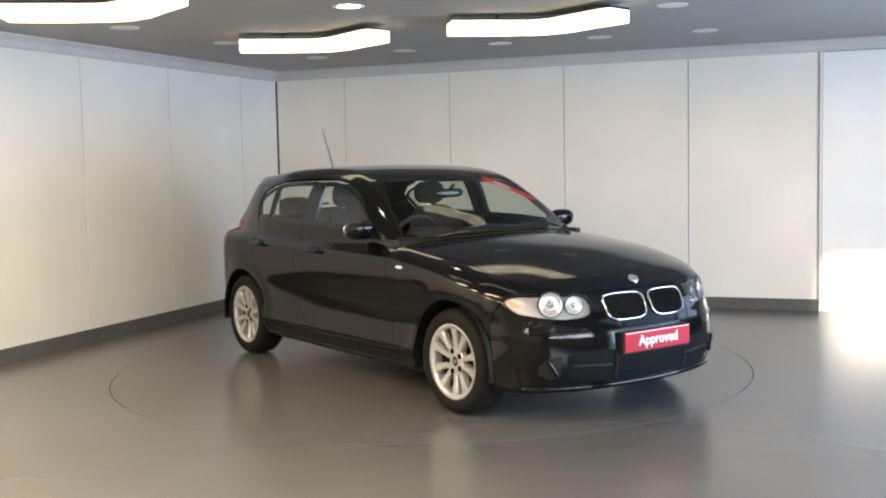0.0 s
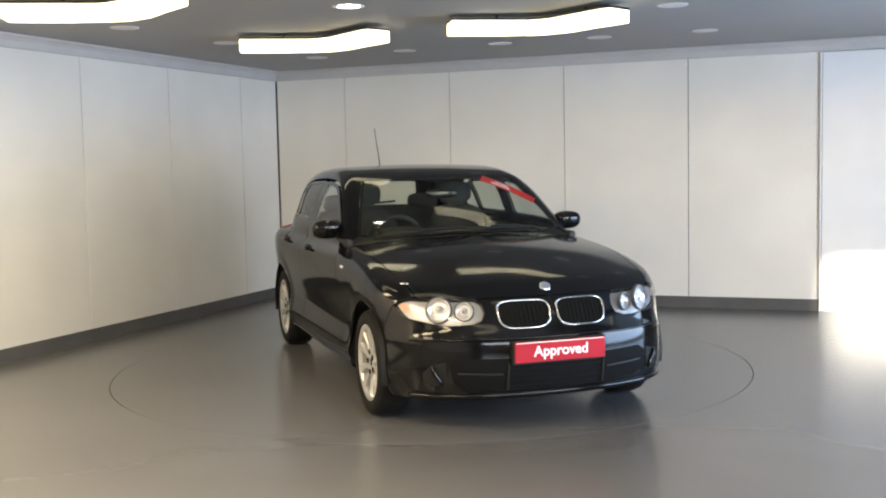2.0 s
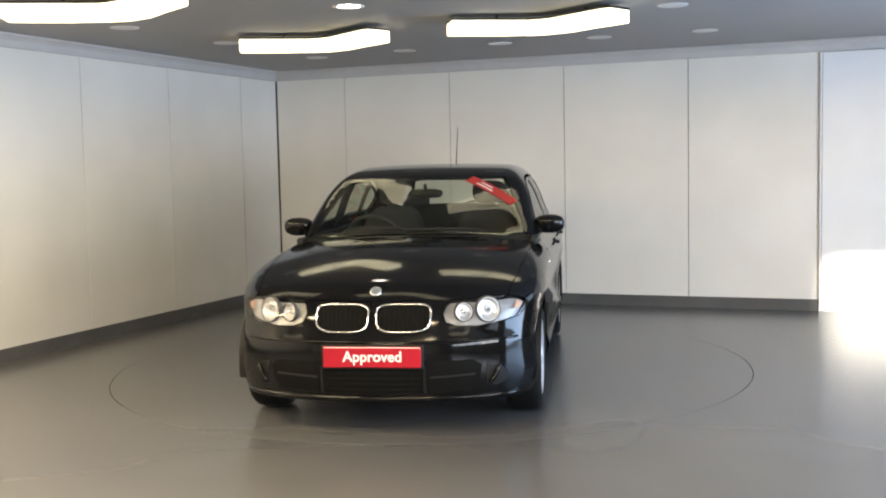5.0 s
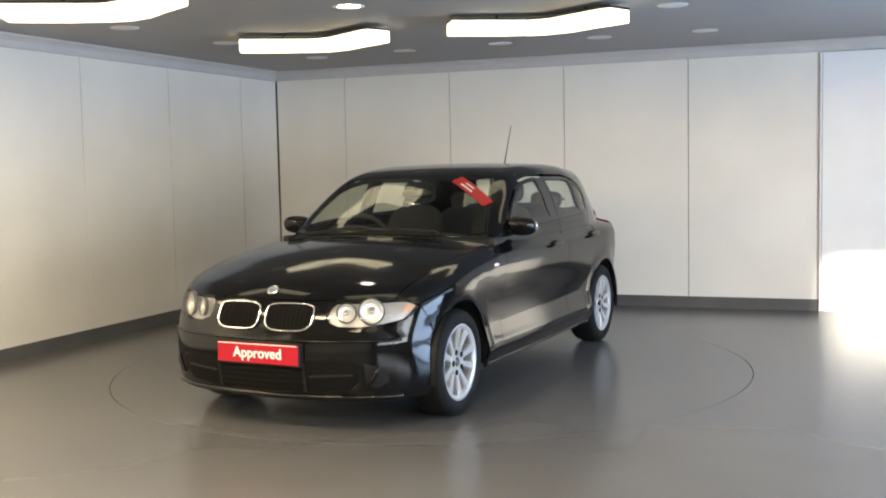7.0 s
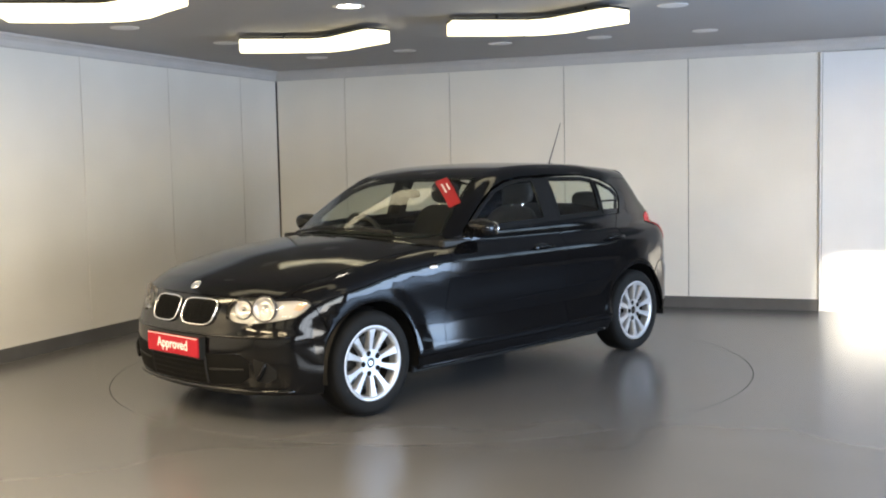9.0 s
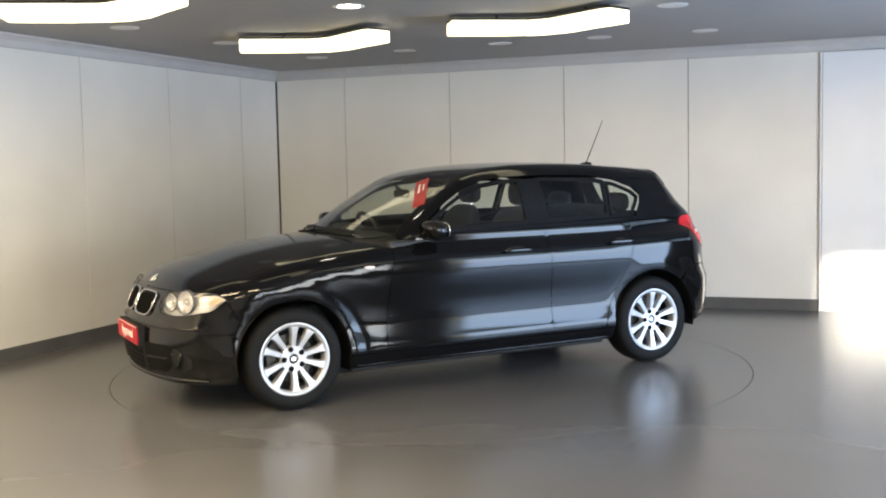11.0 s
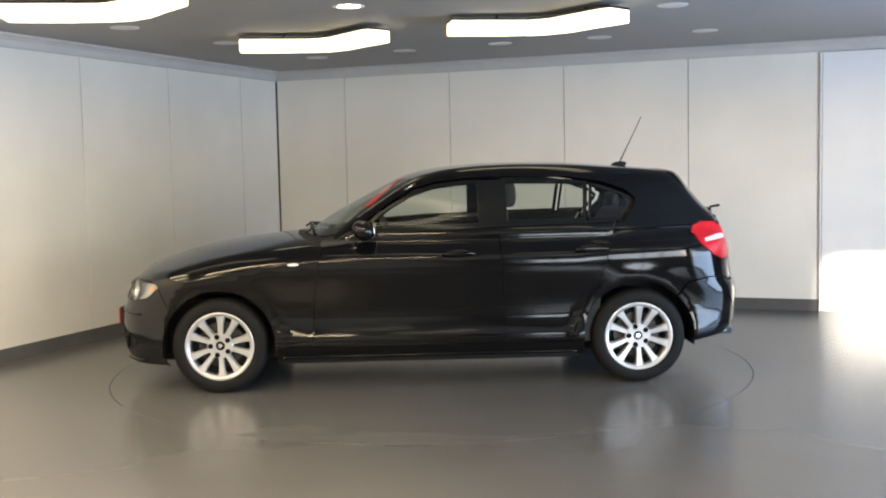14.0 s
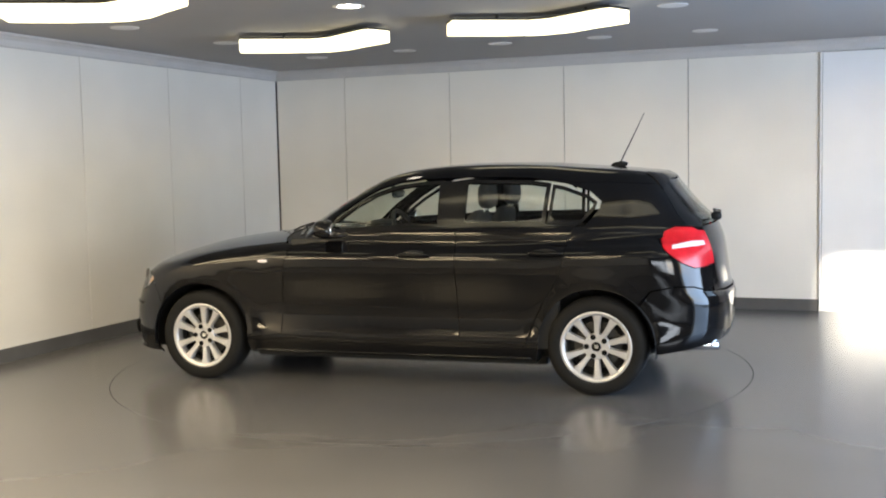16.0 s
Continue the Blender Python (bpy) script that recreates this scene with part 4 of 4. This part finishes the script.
    intake = shell("lower_grille", both(skin([from_front((0.0, 0.420), (0.32, 0.420), (0.52, 0.425), (0.565, 0.395), (0.555, 0.300), (0.50, 0.262), (0.3, 0.245), (0.0, 0.243)), from_front((0.0, 0.243), (0.0, 0.420))], (1, 0.15, 0), lift=0.002, rim=0.004)), MESH, bumper, "matt black lower air intake")
    for z in (0.270, 0.300, 0.330, 0.360):
        line = np.concatenate([from_front((0.0, z), (0.26, z))[::-1] * (1, -1, 1), from_front((0.01, z), (0.26, z))])
        part("intake_bar", tube([tuple(v + (0.003, 0, 0)) for v in line], 0.004, 6), MESH, intake)
    for k in (1, -1):
        line = from_front((0.272, 0.252), (0.272, 0.395)) * (1, k, 1) + (0.004, 0, 0)
        part("intake_rib", tube([tuple(v) for v in line], 0.008, 6), PLASTIC, intake, "upright rib beside the centre grille")
        line = from_front((0.30, 0.335), (0.53, 0.345)) * (1, k, 1) + (0.002, 0, 0)
        part("intake_bar", tube([tuple(v) for v in line], 0.006, 6), PLASTIC, intake)
    for z, r in ((0.520, 0.007), (0.222, 0.014)):
        line = np.concatenate([from_front((0.0, z), (0.74, z))[::-1] * (1, -1, 1), from_front((0.01, z), (0.74, z))])
        part("bumper_strip", tube([tuple(v) for v in line], r, 8), PAINT, bumper, "raised black bumper strip", True)
    plate = part("front_plate", box((2.100, -0.250, 0.395), (2.110, 0.265, 0.504), 0.003), REDPLATE, e, "red show plate with white lettering")
    part("plate_holder", box((2.060, -0.262, 0.385), (2.101, 0.272, 0.510), 0.004), PLASTIC, plate)
    font = bpy.data.curves.new("lettering", "FONT")
    font.body, font.size, font.align_x, font.align_y, font.extrude, font.offset = "Approved", 0.077, "CENTER", "CENTER", 0.0006, 0.0014
    tmp = bpy.data.objects.new("lettering", font)
    me = bpy.data.meshes.new_from_object(tmp)
    bpy.data.objects.remove(tmp)
    me.transform(Matrix.Translation((2.1112, 0.01, 0.450)) @ Matrix(((0, 0, 1, 0), (1, 0, 0, 0), (0, 1, 0, 0), (0, 0, 0, 1))))
    me.materials.clear()
    me.materials.append(INK)
    txt = new("lettering", me)
    txt.parent = plate
    part("plate_edge", box((2.1105, -0.245, 0.497), (2.1112, 0.260, 0.501)), INK, plate, "thin white edge line")

    # windscreen sticker, wipers, inside mirror
    a, b = Vector((0.185, 0.30)), Vector((0.385, 0.615))
    d = (b - a).normalized()
    w = Vector((d.y, -d.x)) * 0.044
    corners = [a - w, a + w, b + w * 0.9, b - w * 0.9]
    sticker = shell("screen_sticker", skin([from_top(*[tuple(c) for c in corners], tuple(corners[0]))], (0.5, 0.05, 0.86), 0.0, lift=0.0025, rim=0.0), REDSTICK, screen, "red corner sticker with white marks")
    for k0, k1, o, t in ((0.2, 0.55, 0.3, 0.006), (0.25, 0.5, -0.35, 0.005)):
        m0, m1 = a + (b - a) * k0 + w * o, a + (b - a) * k1 + w * o
        h = w.normalized() * t
        shell("sticker_bar", skin([from_top(*[tuple(c) for c in (m0 - h, m0 + h, m1 + h, m1 - h)], tuple(m0 - h))], (0.5, 0.05, 0.86), 0.0, lift=0.0032, rim=0.0), INK, sticker)
    for y0, y1 in ((0.42, -0.16), (-0.08, -0.62)):
        p = [from_top((0.80 - 0.28 * y * y, abs(y)), (0.801 - 0.28 * y * y, abs(y)))[0] * (1, 1 if y > 0 else -1, 1) + (0, 0, 0.014) for y in np.linspace(y0, y1, 9)]
        wiper = part("wiper", tube([tuple(v) for v in p], 0.008, 6), PLASTIC, e, "black wiper blade")
        part("wiper_arm", tube([tuple(p[0] + (0.05, 0.05, -0.005)), tuple(p[0] + (0.02, 0, 0.015)), tuple(p[4] + (0.005, 0, 0.012))], 0.007, 6), PLASTIC, wiper)
    inside = part("inside_mirror", blob((0.02, 0.115, 0.032), (0.20, 0.0, 1.235), 3), GLOSS, e, "dark inside mirror", True)
    part("mirror_foot", tube([(0.20, 0, 1.25), (0.25, 0, 1.292)], 0.012, 8), PLASTIC, inside)

    # aerial, rear wiper, exhaust
    p = from_top((-1.36, 0.0), (-1.361, 0.0))[0]
    base = part("aerial_base", blob((0.055, 0.018, 0.022), (-1.37, 0, p[2] + 0.008), 2.2, lean=-0.6), PLASTIC, e, "black roof aerial base", True)
    part("aerial_whip", tube([(-1.375, 0, p[2] + 0.02), (-1.45, 0, p[2] + 0.17), (-1.535, 0, p[2] + 0.345)], [0.0045, 0.0035, 0.0022], 8), PLASTIC, base, "thin flexible aerial")
    p = from_rear((0.0, 1.07), (0.001, 1.07))[0]
    rw = part("rear_wiper", tube([(p[0] - 0.03, 0.0, 1.065), (p[0] - 0.045, 0.02, 1.095), (p[0] - 0.02, 0.30, 1.115)], 0.009, 8), PLASTIC, hatch, "black rear wiper")
    part("wiper_hub", blob((0.035, 0.03, 0.03), (p[0] - 0.02, 0.0, 1.062), 2.4), PLASTIC, rw, smooth=True)
    pipe = part("exhaust_pipe", tube([(-1.6, 0.46, 0.25), (-1.9, 0.46, 0.285), (-2.03, 0.46, 0.290)], 0.033, 18), CHROME, e, "chrome exhaust tip", True)
    part("pipe_bore", shifted(lathe([(0.001, 0), (0.028, 0)], 18, "y"), 0, 0, 0), PLASTIC, pipe).matrix_basis = pose(-2.032, 0.46, 0.290, 0, 0, 90)

    # underside and cabin
    bm = bmesh.new()
    for lo, hi in (((-1.62, -0.62, 0.20), (1.88, 0.62, 0.30)), ((-0.95, -0.77, 0.185), (0.95, 0.77, 0.30)), ((-0.99, -0.60, 0.150), (1.0, 0.60, 0.25)), ((0.82, -0.60, 0.28), (1.85, 0.60, 0.60)), ((-1.98, -0.50, 0.33), (-1.15, 0.50, 0.80))):
        add_box(bm, lo, hi, 0.01)
    part("floor_pan", bm, PLASTIC, e, "black underbody")
    for s in (1, -1):
        part("door_lining", box((-1.10, min(s * 0.74, s * 0.79), 0.28), (0.68, max(s * 0.74, s * 0.79), 0.97), 0.01), DASH, e, "dark door lining")
    for s in (1, -1):
        part("boot_lining", box((-1.93, min(s * 0.45, s * 0.48), 0.78), (-1.45, max(s * 0.45, s * 0.48), 1.06), 0.008), CLOTH, e, "dark boot lining")
    dash = part("dashboard", blob((0.26, 0.72, 0.13), (0.58, 0, 0.86), 3.5, 32, 16), DASH, e, "black dashboard", True)
    part("instrument_hood", blob((0.10, 0.17, 0.045), (0.47, -0.36, 0.985), 2.6), DASH, dash, smooth=True)
    bm = tube([(0.0, 0.18 * math.cos(2 * math.pi * i / 28), 0.18 * math.sin(2 * math.pi * i / 28)) for i in range(28)], 0.016, 8, True)
    bmesh.ops.transform(bm, matrix=pose(0.27, -0.36, 0.93, 0, 25, 0), verts=list(bm.verts))
    wheel_rim = part("steering_wheel", bm, DASH, e, "black steering wheel on the off side", True)
    part("steering_boss", blob((0.03, 0.15, 0.045), (0.285, -0.36, 0.925), 2.4), DASH, wheel_rim, smooth=True)
    for y in (0.36, -0.36):
        seat(e, -0.15, y)
    bench = part("rear_bench", blob((0.27, 0.62, 0.10), (-0.98, 0, 0.52), 5), CLOTH, e, "dark cloth rear bench", True)
    part("bench_back", blob((0.08, 0.60, 0.29), (-1.28, 0, 0.82), 4, lean=-0.3), CLOTH, bench, smooth=True)
    for y in (0.36, -0.36):
        part("bench_headrest", blob((0.045, 0.13, 0.07), (-1.38, y, 1.13), 3), CLOTH, bench, smooth=True)
    part("headlining", blob((0.78, 0.50, 0.012), (-0.72, 0, 1.352), 6), LINING, e, "pale roof lining", True)
    part("parcel_shelf", box((-1.85, -0.55, 0.95), (-1.40, 0.55, 0.975), 0.008), CLOTH, e)

    proto = build_wheel(e)
    for sx in (1, -1):
        for sy in (1, -1):
            m = pose(sx * AXLE, sy * 0.745, WHEEL_Z, 0, 0 if sy > 0 else 0, 0 if sy > 0 else 180)
            if sx == 1 and sy == 1:
                proto.matrix_basis = m
            else:
                copy_thing(proto, m)
    return e


car = build_car()


# ---- what moves ----
def motions():
    turn = [(0.0, -54.7), (1.5, -67.75), (3.5, -85.8), (7.0, -116.7), (9.0, -134.5), (11.5, -156.9), (12.5, -165.85), (14.5, -183.75), (16.0, -197.7)]
    dx, dy = 0.0214, 0.0193
    rows, disc = [], []
    for t, a in turn:
        c, s = math.cos(radians(a)), math.sin(radians(a))
        rows.append((t, pose(c * dx - s * dy, s * dx + c * dy, RIDE, 0, 0, a)))
        disc.append((t, pose(0, 0, 0, 0, 0, a)))
    walk(car, rows)
    walk(table, disc)


motions()
